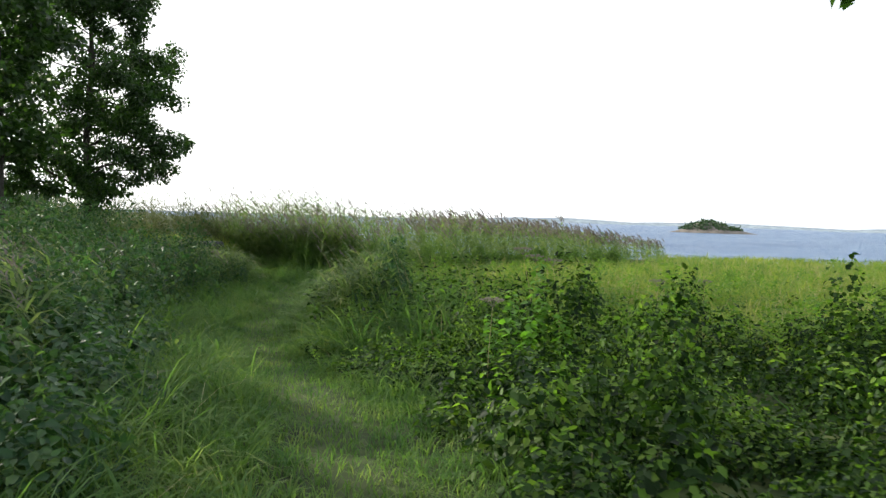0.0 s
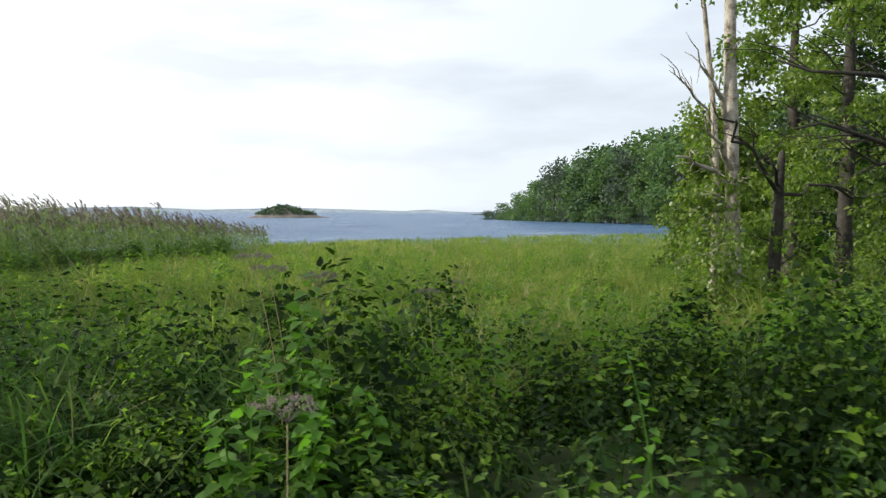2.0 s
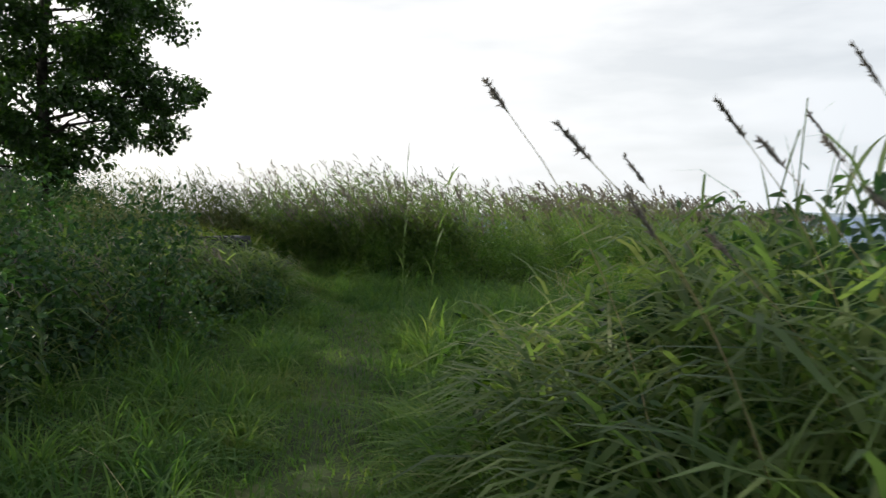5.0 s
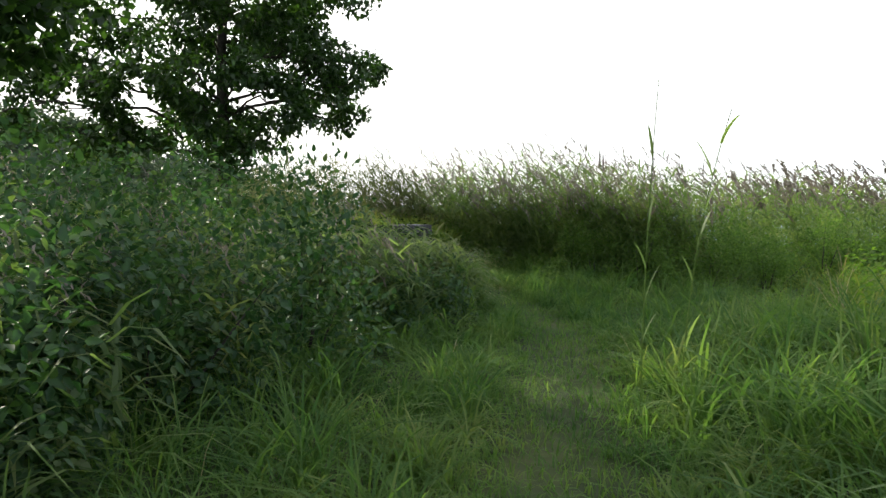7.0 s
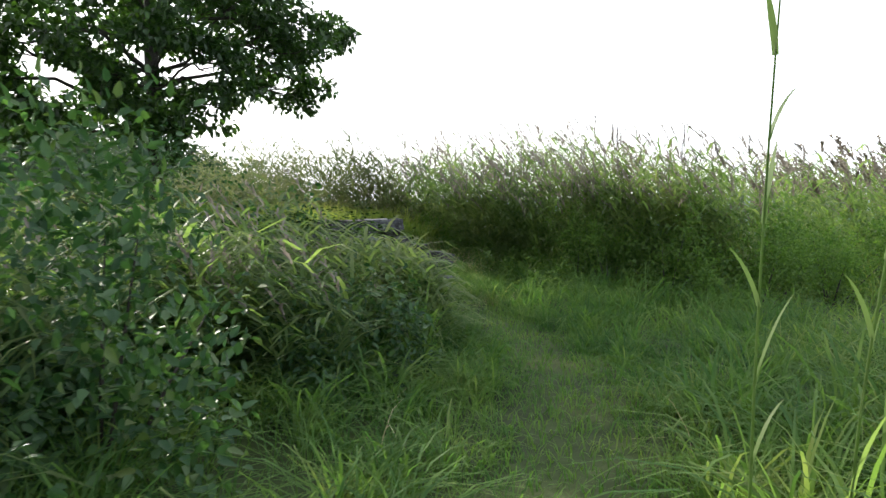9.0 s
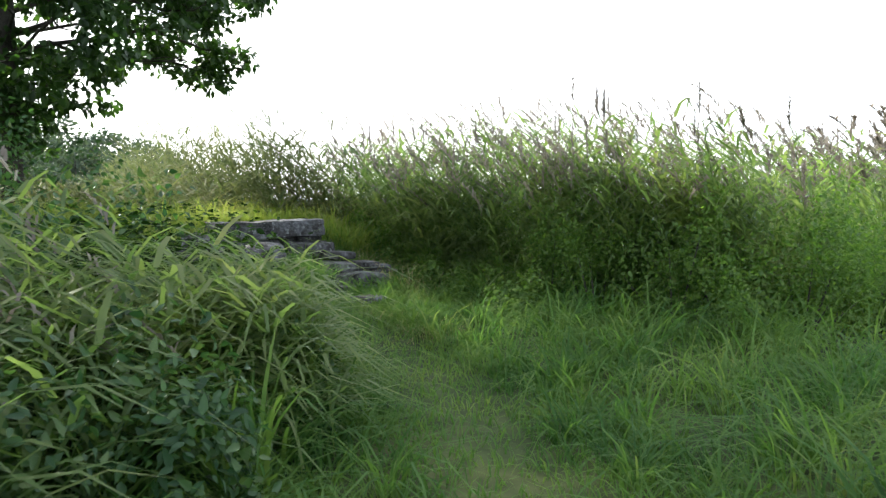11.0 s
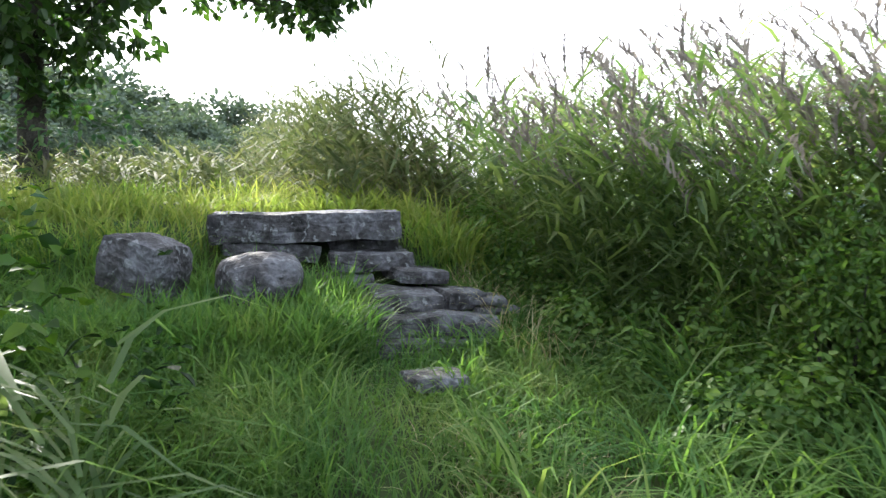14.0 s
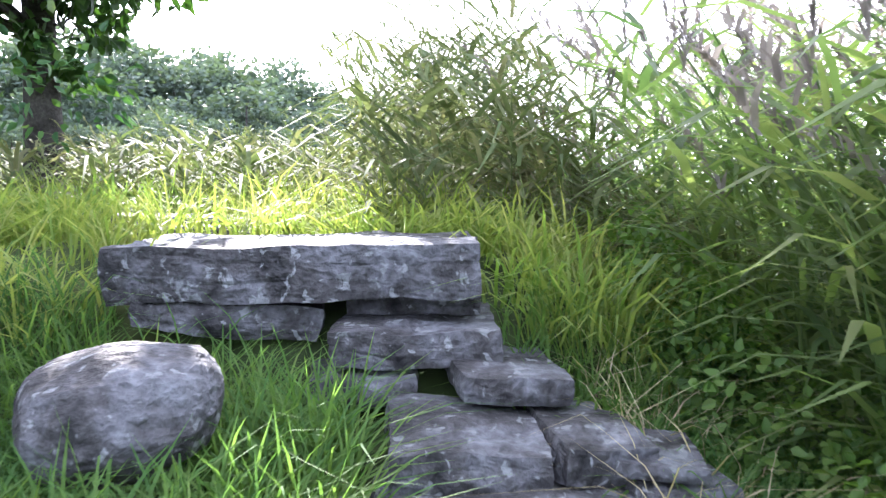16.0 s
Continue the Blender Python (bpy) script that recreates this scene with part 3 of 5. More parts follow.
tree("alder_tree", "thin pale stem leaning beside a larger trunk", (10.2, 12.52), ([(0, 0, 0), (-0.02, 0, 2.0), (-0.1, 0.05, 3.6), (-0.35, 0, 5.2), (-0.5, 0, 6.2)], (0.075, 0.06, 0.05, 0.035, 0.015)), [(-0.5, -0.1, 2.0, 0.35), (-0.4, 0.2, 1.2, 0.4), (-0.7, -0.1, 5.4, 0.35)], ASPEN, PALE_BARK, 480, 0.1, 16, dead=[(3.3, -0.9, 0.0, 4.0)])
tree("alder_tree", "dark leaning trunk with a broken pale top", (11.2, 12.1), ([(0, 0, 0), (0.0, 0, 1.2), (0.1, 0.05, 2.3), (0.15, 0, 2.9)], (0.11, 0.10, 0.08, 0.05)), [(0.5, 0, 1.9, 0.5), (-0.4, 0.2, 1.5, 0.45), (0.3, -0.4, 1.2, 0.5)], ASPEN, BARK, 520, 0.1, 9, dead=[(2.2, -2.0, -0.4, 3.3), (2.1, 1.7, -0.5, 2.15), (2.3, -0.9, -0.4, 2.75)])
tree("alder_tree", "leafy bright green tree in rough grass", (14.1, 12.6), ([(0, 0, 0), (-0.05, 0, 2), (0.05, 0.05, 5), (0.1, 0, 9)], (0.17, 0.14, 0.1, 0.04)), round_crown(22, 1.8, 1.3, 8.8, 0.75, r0, 0.9), ASPEN, BARK, 480, 0.11, 11)
tree("alder_tree", "leafy bright green tree in rough grass", (13.1, 9.3), ([(0, 0, 0), (0.05, 0, 2), (-0.05, 0.05, 5), (0.1, 0, 8.6)], (0.19, 0.16, 0.1, 0.04)), round_crown(24, 1.8, 1.2, 8.6, 0.75, r0, 0.9), ASPEN, BARK, 480, 0.11, 12, dead=[(2.4, -3.4, 1.5, 3.0), (2.7, -3.1, 2.0, 4.1), (2.2, -2.4, 1.0, 2.6)])
tree("alder_tree", "low broad leafy tree at the edge of the meadow", (18.4, 18.8), ([(0, 0, 0), (0.05, 0, 1), (0.0, 0.05, 2.5), (0.1, 0, 4.2)], (0.15, 0.13, 0.09, 0.04)), round_crown(24, 1.9, 0.5, 4.4, 0.85, r0, 0.9), ASPEN, BARK, 420, 0.16, 13, simple=True)
tree("oak_tree", "tall dark leafy tree at the edge of the meadow", (18.0, 16.4), ([(0, 0, 0), (0.05, 0, 3), (0.0, 0.05, 6), (0.1, 0, 10)], (0.2, 0.16, 0.12, 0.04)), round_crown(28, 2.0, 1.2, 10.5, 0.95, r0, 0.8), ASPEN, BARK, 420, 0.16, 14, simple=True)
tree("oak_tree", "tall dark leafy tree at the edge of the meadow", (21.0, 15.5), ([(0, 0, 0), (0.05, 0, 3), (0.0, 0.05, 6), (0.1, 0, 9)], (0.2, 0.16, 0.12, 0.04)), round_crown(26, 2.2, 0.8, 9.5, 1.0, r0, 0.8), OAK, BARK, 380, 0.17, 15, simple=True)
# mostly unseen trees behind and left of the footpath, added to shade the thicket
for c, sd, wide in (((-11.9, 16.3), 20, 1.3), ((-10.9, 18.3), 24, 1.6), ((-10.2, 13.4), 21, 1.9), ((-12.5, 9.0), 22, 2.3), ((-8.6, 8.0), 23, 2.0)):
    tree("shade_tree", "tall leafy tree mostly out of view, added for its shade", c, ([(0, 0, 0), (0.1, 0, 3), (0, 0.1, 6), (0.1, 0.1, 11)], (0.24, 0.2, 0.15, 0.04)), round_crown(24 if sd == 24 else 14 if sd == 20 else 9, wide, 3.0, 11.0, 0.55 + 0.2 * wide, np.random.default_rng(sd)), OAK, BARK, 440 if sd == 24 else 270, 0.2, sd, simple=True, twigs=7)
tree("oak_tree", "oak tree with a limb hanging over the start of the path", (3.9, 2.2), ([(0, 0, 0), (0.05, 0, 2), (0, 0.1, 4), (0, 0, 7)], (0.2, 0.17, 0.12, 0.04)), [(-1.65, 1.9, 2.95, 0.45), (-1.2, 1.5, 3.3, 0.5), (-0.3, 0.8, 4.4, 0.8), (1, 1, 4.6, 0.9), (1, -1, 5, 0.9), (-0.8, -1, 5.2, 0.9), (0, 0.5, 6.6, 0.9)], OAK, BARK, 500, 0.11, 31)


# ---- stones ----
def stone(name, label, u, v, z, size, seed, round_=0.25, turn=0.0, tilt=0.0):
    """A rough split stone: a box of rounded edges, broken by noise. u, v, z: the middle of the top edge that faces the path."""
    lx, ly, lz = size
    bm = bmesh.new()
    bmesh.ops.create_cube(bm, size=2)
    bmesh.ops.subdivide_edges(bm, edges=bm.edges[:], cuts=13, use_grid_fill=True)
    for w in bm.verts:
        c = w.co.copy()
        c = c.lerp(c.normalized() * 1.12, round_)
        p = Vector((c.x * lx / 2, c.y * ly / 2, c.z * lz / 2))
        q = p + Vector((seed * 3.1, seed * 1.7, 0))
        split = noise.voronoi(Vector((q.x * 5, q.y * 5, q.z * 11)))[0]
        crack = max(0.0, 1 - (split[1] - split[0]) * 6)
        k = noise.noise_vector(q * 3.2) * 0.034 + noise.noise_vector(q * 8) * 0.011 + noise.noise_vector(q * 24) * 0.004
        k -= c.normalized() * crack * 0.007
        w.co = p + Vector((k.x, k.y, k.z * 0.8)) * min(1.0, lz / 0.12)
    me = bpy.data.meshes.new(name)
    bm.to_mesh(me)
    bm.free()
    for f in me.polygons:
        f.use_smooth = seed % 2 == 0 and round_ > 0.4
    me.materials.append(STONE)
    ob = tagged(new(name, me), label, "stone", "stones of the steps")
    xy = stair_xy(u + ly / 2, v)
    ob.matrix_world = pose(xy[0], xy[1], z - lz / 2, 0, tilt, STAIR_TURN + turn)
    return ob


stone("stone_slab", "long grey lichen-spotted slab capping the steps", 1.59, -0.55, 0.495, (1.2, 0.62, 0.175), 1, 0.07, 0, -0.8)
stone("stone_slab", "rough grey wedge of stone under the capping slab", 1.62, -0.78, 0.305, (0.62, 0.5, 0.11), 3, 0.2, 4, 6)
stone("stone_slab", "dark flat stone bedded under the capping slab", 1.74, -0.16, 0.315, (0.46, 0.5, 0.075), 5, 0.1, -3)
stone("stone_slab", "split grey step stone with ragged edge", 1.44, -0.16, 0.25, (0.52, 0.5, 0.115), 7, 0.1, -3, -1)
stone("stone_slab", "small flat grey step stone", 1.26, 0.09, 0.155, (0.34, 0.44, 0.075), 9, 0.16, 4, 4)
stone("stone_slab", "dark stone in the joint between two steps", 1.4, -0.34, 0.12, (0.34, 0.4, 0.1), 11, 0.25, 5)
stone("stone_slab", "wide grey step stone with cracked face", 0.95, -0.06, 0.055, (0.42, 0.5, 0.115), 13, 0.1, -2, 1)
stone("stone_slab", "grey step stone beside a cracked one", 0.97, 0.26, 0.05, (0.23, 0.46, 0.105), 14, 0.14, 5, 3)
stone("stone_slab", "thin broken slate lying on a step", 0.93, 0.42, 0.02, (0.24, 0.3, 0.04), 15, 0.2, -8, 3)
stone("stone_slab", "thin broken slate lying on a step", 0.9, 0.45, -0.03, (0.26, 0.32, 0.04), 17, 0.2, 9, 2)
stone("stone_slab", "long brown-grey step stone with rounded edge", 0.74, 0.07, -0.045, (0.72, 0.44, 0.115), 19, 0.2, -2, 2)
stone("boulder", "small rounded pale boulder beside the steps", 0.7, -0.42, -0.03, (0.24, 0.3, 0.16), 22, 0.75)
stone("stone_slab", "flat pale step stone sunk in grass", 0.6, -0.08, -0.15, (0.82, 0.4, 0.09), 23, 0.16, -2, 2)
stone("stone_slab", "flat stone at the foot of the steps", 0.0, -0.14, -0.185, (0.28, 0.24, 0.07), 25, 0.3, 5)
stone("boulder", "big rounded grey boulder with pale lichen", 0.8, -0.87, 0.295, (0.42, 0.42, 0.28), 29, 0.8, 8, -5)
stone("boulder", "angular lichen-spotted grey boulder in grass", 0.88, -1.45, 0.4, (0.33, 0.36, 0.32), 31, 0.42, -33, 14)
stone("stone_slab", "flat stone lying on the grassy bank", 2.75, -1.3, 0.53, (0.55, 0.4, 0.07), 33, 0.25, 10, 3)
stone("stone_slab", "flat stone lying on the grassy bank", 2.55, -1.18, 0.49, (0.6, 0.35, 0.07), 35, 0.25, -10, -2)
stone("stone_slab", "flat stone lying on the grassy bank", 3.3, -1.75, 0.55, (0.4, 0.3, 0.07), 37, 0.25, 20)


# ---- grass and weeds ----
def scatter(n, x0, x1, y0, y1, keep=None):
    p = np.stack((rng.uniform(x0, x1, n), rng.uniform(y0, y1, n)), 1)
    if keep is not None:
        p = p[rng.random(n) < keep(p[:, 0], p[:, 1])]
    return np.column_stack((p, ground_z(p[:, 0], p[:, 1])))


def nettle_at(x, y):
    s = side_of_path(x, y)
    far = np.asarray(y) + 0.3 * np.asarray(x)
    return (s > 0.4) * ((np.asarray(y) < 9.3 + 0.5 * wobble(x, y, 0.7)) | (s > 1.5)) * (far < 11.0 + 1.5 * wobble(x, y, 1.5)) * (1 - 0.92 * (wobble(x, y, 0.55, 3) > 0.16))


def stuff(name, geo, mat, label, category):
    return tagged(new(name, geo.mesh(name, mat)), label, category, kind="stuff")


def on_steps(x, y):
    u, v = stair_uv(x, y)
    flight = ((v > -0.4) & (v < 0.38) & (u > 0.62) & (u < 1.3)) | ((v > -0.45) & (v < 0.12) & (u > 1.25) & (u < 2.2))
    cap = (v > -1.15) & (v < 0.1) & (u > 1.55) & (u < 2.25)
    boul = (np.hypot(u - 1.03, v + 0.83) < 0.15) | (np.hypot(u - 1.08, v + 1.47) < 0.14) | (np.hypot(u - 2.9, v + 1.25) < 0.3)
    return flight | cap | boul


def on_path(x, y):
    s = np.abs(side_of_path(x, y))
    return (s < 1.0) * (1 - 0.1 * (s < 0.2)) * ~on_steps(x, y) * (stair_uv(x, y)[0] < 0.6)


g = Geo()
p = scatter(150000, -7, 2, -2, 24, on_path)
s = np.abs(side_of_path(p[:, 0], p[:, 1]))
blades(g, p, rng.uniform(0.05, 0.16, len(p)) * (0.7 + 0.7 * s), rng.uniform(0.006, 0.012, len(p)), rng.uniform(0.3, 1.4, len(p)), 2)
p = scatter(15000, -7, 2, -2, 24, lambda x, y: on_path(x, y) * (np.abs(side_of_path(x, y)) > 0.28) * (0.3 + 0.7 * (wobble(x, y, 0.45, 9) > -0.1)))
s = np.abs(side_of_path(p[:, 0], p[:, 1]))
tufts(g, p, 9, 0.05, rng.uniform(0.1, 0.24, len(p)) * (0.5 + 0.75 * s), 0.0105, (0.5, 1.7))
stuff("path_grass", g, GRASS, "short trodden green grass along a footpath", "grass")


def beside(x, y):
    y = np.asarray(y)
    s = side_of_path(x, y)
    u, v = stair_uv(x, y)
    right = (s > 0.4) & (s < np.where(y < 8.8, 0.95, 3.6)) & (y > 6.0) & (y < reed_front(x) + 0.6)
    left = (s < -0.45) & (s > -2.6)
    bank = (u > 0.2) & (u < 1.7) & (v < 0.9) & (v > -5)
    k = np.where(right | left, 1.0, 0.0) * (u < 0.5)
    return np.maximum(k, 0.9 * bank) * ~on_steps(x, y)


def grass_height(p, low, high):
    """Taller away from the trodden line, short round the steps."""
    sd = np.clip(np.abs(side_of_path(p[:, 0], p[:, 1])), 0, 1.6)
    u, v = stair_uv(p[:, 0], p[:, 1])
    near_steps = (u > -0.6) & (v > -2.2) & (v < 0.9) & (u < 3)
    h = rng.uniform(low, high, len(p)) * (0.6 + 0.5 * sd) * (1 + 0.4 * wobble(p[:, 0], p[:, 1], 0.5, 2))
    bank = (u > 1.9) & (v < 0.4)
    return np.where(bank, rng.uniform(0.25, 0.55, len(p)), np.where(near_steps, rng.uniform(0.14, 0.34, len(p)), h))


g = Geo()
p = scatter(36000, -14, 3, 0, 30, beside)
blades(g, p, grass_height(p, 0.15, 0.35), rng.uniform(0.007, 0.014, len(p)), rng.uniform(0.3, 1.4, len(p)), 3)
p = scatter(15500, -14, 3, 0, 30, lambda x, y: beside(x, y) * (0.35 + 0.65 * (wobble(x, y, 0.4, 6) > -0.15)))
tufts(g, p, 15, 0.07, grass_height(p, 0.26, 0.56), 0.0125, (0.4, 1.7), 4, 0.55)
stuff("lush_grass", g, GRASS, "tall lush green grass leaning over a footpath", "grass")
g = Geo()
p = scatter(100000, -10, -3.5, 21, 28.5, lambda x, y: ((stair_uv(x, y)[0] > -0.8) & (stair_uv(x, y)[0] < 1.8) & (stair_uv(x, y)[1] > -3) & (stair_uv(x, y)[1] < 0.95)) * ~on_steps(x, y) * (1 - 0.5 * (np.abs(side_of_path(x, y)) < 0.3)))
u, v = stair_uv(p[:, 0], p[:, 1])
blades(g, p, rng.uniform(0.1, 0.3, len(p)) * (1 + 0.5 * (v < -0.6)) * (1 - 0.4 * ((v > -0.5) & (u < 0.5))), rng.uniform(0.005, 0.01, len(p)), rng.uniform(0.4, 1.4, len(p)), 3)
c = np.array([stair_xy(a, b) for a, b in zip(rng.uniform(0.45, 1.3, 900), rng.uniform(-0.66, -0.34, 900))])
blades(g, np.column_stack((c, ground_z(c[:, 0], c[:, 1]))), rng.uniform(0.2, 0.45, 900), 0.011, rng.uniform(0.2, 1.1, 900), 4)
c = np.array([stair_xy(a, b) for a, b in zip(rng.uniform(0.25, 0.75, 2600), rng.uniform(-2.1, -0.55, 2600))])
blades(g, np.column_stack((c, ground_z(c[:, 0], c[:, 1]))), rng.uniform(0.25, 0.5, 2600), rng.uniform(0.008, 0.015, 2600), rng.uniform(0.2, 1.1, 2600), 4)
stuff("bank_grass", g, GRASS, "green grass growing round the stone steps", "grass")

g = Geo()
c = np.array([stair_xy(a, b) for a, b in zip(rng.uniform(1.65, 7.5, 4200), rng.uniform(-6, 1.0, 4200))])
c = c[~on_steps(c[:, 0], c[:, 1])]
p = np.column_stack((c, ground_z(c[:, 0], c[:, 1])))
tufts(g, p, 11, 0.09, rng.uniform(0.22, 0.5, len(p)) * (1 + 0.3 * wobble(p[:, 0], p[:, 1], 0.6, 2)), 0.012, (0.3, 1.3), 3)
stuff("bank_meadow", g, MEADOW, "rough yellow-green grass on the bank above the steps", "grass")
g = Geo()
for n, x0, x1, y0, y1, h, w in ((26000, -26, -4, -12, 32, 0.45, 0.03), (14000, -2, 26, -16, 9, 0.45, 0.03), (9000, -90, -12, -20, 110, 0.8, 0.12)):
    p = scatter(n, x0, x1, y0, y1, lambda x, y: (np.abs(side_of_path(x, y)) > 2.4) * ((stair_uv(x, y)[0] < -0.3) | (stair_uv(x, y)[1] < -3)) * (nettle_at(x, y) * (np.asarray(x) < 12) < 0.1) * (sea_mask(x, y) < 0.5))
    blades(g, p, h * rng.uniform(0.5, 1.2, len(p)), w * rng.uniform(0.6, 1.3, len(p)), rng.uniform(0.3, 1.1, len(p)), 2)
stuff("rough_grass", g, GRASS, "rough tufted grass back from the path", "grass")

# long broad blades in tussocks right of the path
g = Geo()
p = scatter(1450, -5, 2, 8.5, 18.6, lambda x, y: (side_of_path(x, y) > 0.7) * (side_of_path(x, y) < 3.6) * (0.35 + 0.65 * (wobble(x, y, 0.8, 5) > 0)))
tufts(g, p, 14, 0.09, rng.uniform(0.5, 0.95, len(p)) * np.clip(0.4 + 0.55 * side_of_path(p[:, 0], p[:, 1]), 0.5, 1.2), 0.021, (0.25, 1.3), 5)
p = scatter(260, -6.3, -4.6, 19.0, 21.5, lambda x, y: (side_of_path(x, y) < -1.0) * (side_of_path(x, y) > -2.1))
tufts(g, p, 14, 0.08, rng.uniform(0.5, 0.85, len(p)), 0.018, (0.2, 1.2), 5)
p = scatter(420, -9, -4, 18.0, 23.4, lambda x, y: (side_of_path(x, y) < -1.0) * (side_of_path(x, y) > -3.4) * (stair_uv(x, y)[0] < 0.3))
tufts(g, p, 14, 0.08, rng.uniform(0.3, 0.6, len(p)), 0.017, (0.4, 1.6), 5)
p = scatter(300, -2.4, -0.5, 10.2, 13.2, lambda x, y: (side_of_path(x, y) > 0.95) * (side_of_path(x, y) < 3.3))
tufts(g, p, 16, 0.1, rng.uniform(0.75, 1.25, len(p)) * np.interp(side_of_path(p[:, 0], p[:, 1]), (0.9, 1.8), (0.6, 1.0)), 0.024, (0.1, 1.0), 5)
p = scatter(900, -3, 2, 8.6, 13.6, lambda x, y: (side_of_path(x, y) > 0.75) * (side_of_path(x, y) < 3.4))
tufts(g, p, 14, 0.09, rng.uniform(0.5, 0.95, len(p)) * np.clip(0.5 + 0.4 * side_of_path(p[:, 0], p[:, 1]), 0.6, 1.2), 0.022, (0.4, 1.6), 5)
stuff("broad_grass", g, GRASS, "tall broad-bladed bright green grass tufts", "grass")

# dry straw by the steps and along the path
g = Geo()
c = np.array([stair_xy(a, b) for a, b in zip(rng.uniform(0.3, 1.6, 170), 0.36 + np.abs(rng.normal(0, 0.2, 170)))])
p = np.column_stack((c, ground_z(c[:, 0], c[:, 1])))
q = scatter(420, -7, 1.5, 2, 18, lambda x, y: (np.abs(side_of_path(x, y)) > 0.5) * (np.abs(side_of_path(x, y)) < 1.8))
c = np.array([stair_xy(a, b) for a, b in zip(rng.uniform(-1.1, -0.3, 300), rng.normal(-0.05, 0.16, 300))])
p = np.vstack((p, q))
blades(g, np.column_stack((c, ground_z(c[:, 0], c[:, 1]) + 0.03)), rng.uniform(0.04, 0.09, len(c)), 0.005, rng.uniform(1.0, 2.2, len(c)), 3, droop=0.2)
blades(g, p, rng.uniform(0.2, 0.5, len(p)), rng.uniform(0.003, 0.007, len(p)), rng.uniform(0.5, 1.5, len(p)), 3)
stuff("dry_straw", g, DRY, "bleached dry grass straws among the green", "straw")


def herbs(g, p, height, L, pairs=6, spread=0.12, lit_upper=None):
    """Upright weeds with crossed pairs of pointed leaves."""
    n = len(p)
    tilt = rng.normal(0, spread, (n, 2))
    a0 = rng.uniform(0, 3.1, n)
    size = rng.uniform(0.7, 1.25, n)
    for i in range(pairs):
        t = 0.22 + 0.78 * i / (pairs - 1)
        at = p + np.column_stack((tilt[:, 0] * t * height, tilt[:, 1] * t * height, t * height))
        for j in (0, 1) if i < pairs - 1 else (0, 0.5, 1, 1.5):
            a = a0 + i * 1.57 + j * math.pi + rng.normal(0, 0.25, n)
            way = np.column_stack((np.cos(a), np.sin(a), rng.uniform(-0.75, 0.4, n) + (0.6 if i == pairs - 1 else 0)))
            ll = L * size * rng.uniform(0.7, 1.2, n) * (0.6 if i == pairs - 1 else 1)
            # the top pairs can take the brighter leaf, as painted sunlight
            leaves(lit_upper if lit_upper is not None and i > pairs - 3 else g, at, way, UP + rng.normal(0, 0.5, (n, 3)), ll, ll * 0.6)


def thicket_height(x, y):
    h = 0.66 + 0.42 * wobble(x, y, 0.9, 1) + 0.22 * wobble(x, y, 0.42, 4)
    edge = smooth01(side_of_path(x, y), 0.6, 2.3)
    return np.clip(h, 0.22, 1.0) * (0.4 + 0.6 * edge) * (1 - 0.5 * (np.hypot(x - 0.7, y - 7.1) < 0.75))


g, lit_tops, bram = Geo(), Geo(), Geo()
p = scatter(540, -2, 12, -2.5, 12, lambda x, y: (side_of_path(x, y) > 0.95) * ((np.asarray(y) < 9.3) | (side_of_path(x, y) > 1.5)) * (np.asarray(y) + 0.3 * np.asarray(x) < 11.3 + wobble(x, y, 1.5)))
hh = thicket_height(p[:, 0], p[:, 1]) * rng.uniform(0.55, 1.25, len(p))
for c, h in zip(p, hh):
    r = rng.uniform(0.24, 0.5)
    far = c[0] + 0.2 * c[1] > 6.5
    kind = rng.random()
    L = (0.08 if far else 0.052) * rng.uniform(0.8, 1.2)
    n = int((1100 if far else 2300) * (r * r + 0.8 * r * h))
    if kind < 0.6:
        mound(g, c, r, h, n, L, lit_tops, 0.2 if kind < 0.3 else 0.75)
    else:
        mound(bram, c, r, h * 0.95, n, L * 1.1, lit_tops, 0.4, 0.78)
for c in scatter(330, -1, 7, 0.5, 9, lambda x, y: (side_of_path(x, y) > 0.75) * 1.0):
    mound(g if rng.random() < 0.6 else bram, c, rng.uniform(0.22, 0.36), rng.uniform(0.14, 0.34), 190, rng.uniform(0.045, 0.062), lit_tops, 0.1)
q = scatter(2300, -2, 12, -2.5, 12, nettle_at)
h = thicket_height(q[:, 0], q[:, 1]) * rng.uniform(0.8, 1.15, len(q))
herbs(g, q, h, 0.066, 7, 0.24, lit_tops)
# upper nettle and bramble leaves in the sun-brightened colour
stuff("nettle_lit_tops", lit_tops, TOPS, "yellow-green top leaves of the nettles, sunlight put into their colour", "nettles")
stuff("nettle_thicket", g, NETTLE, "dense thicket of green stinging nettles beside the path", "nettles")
stuff("bramble_thicket", bram, SHADED_BRAMBLE, "arching mounds of green bramble leaves among nettles, shade put into their colour", "brambles")

# weeds crowding the shaded side of the path, and the foot of the reeds
g = Geo()
for y in np.arange(2.0, 19.4, 0.17):
    s = -rng.uniform(1.4 if y < 12.4 else 2.1, 2.9)
    x = float(path_x(y)) + s
    h = np.interp(-s, (1.2, 2.0, 2.9), (0.4, 0.7, 1.05)) * rng.uniform(0.55, 1.15)
    mound(g, (x, y, float(ground_z(x, y))), rng.uniform(0.22, 0.42), h, int(560 * (0.6 + h)), rng.uniform(0.052, 0.08))
for c in scatter(48, -1.9, -0.7, 10.6, 13.0, lambda x, y: (side_of_path(x, y) > 1.1) * 1.0):
    h = np.interp(side_of_path(c[0], c[1]), (1.0, 1.6, 2.1), (0.5, 0.95, 1.3)) * rng.uniform(0.7, 1.1)
    mound(g, c, rng.uniform(0.22, 0.36), h, 560, 0.075, wide=0.4)
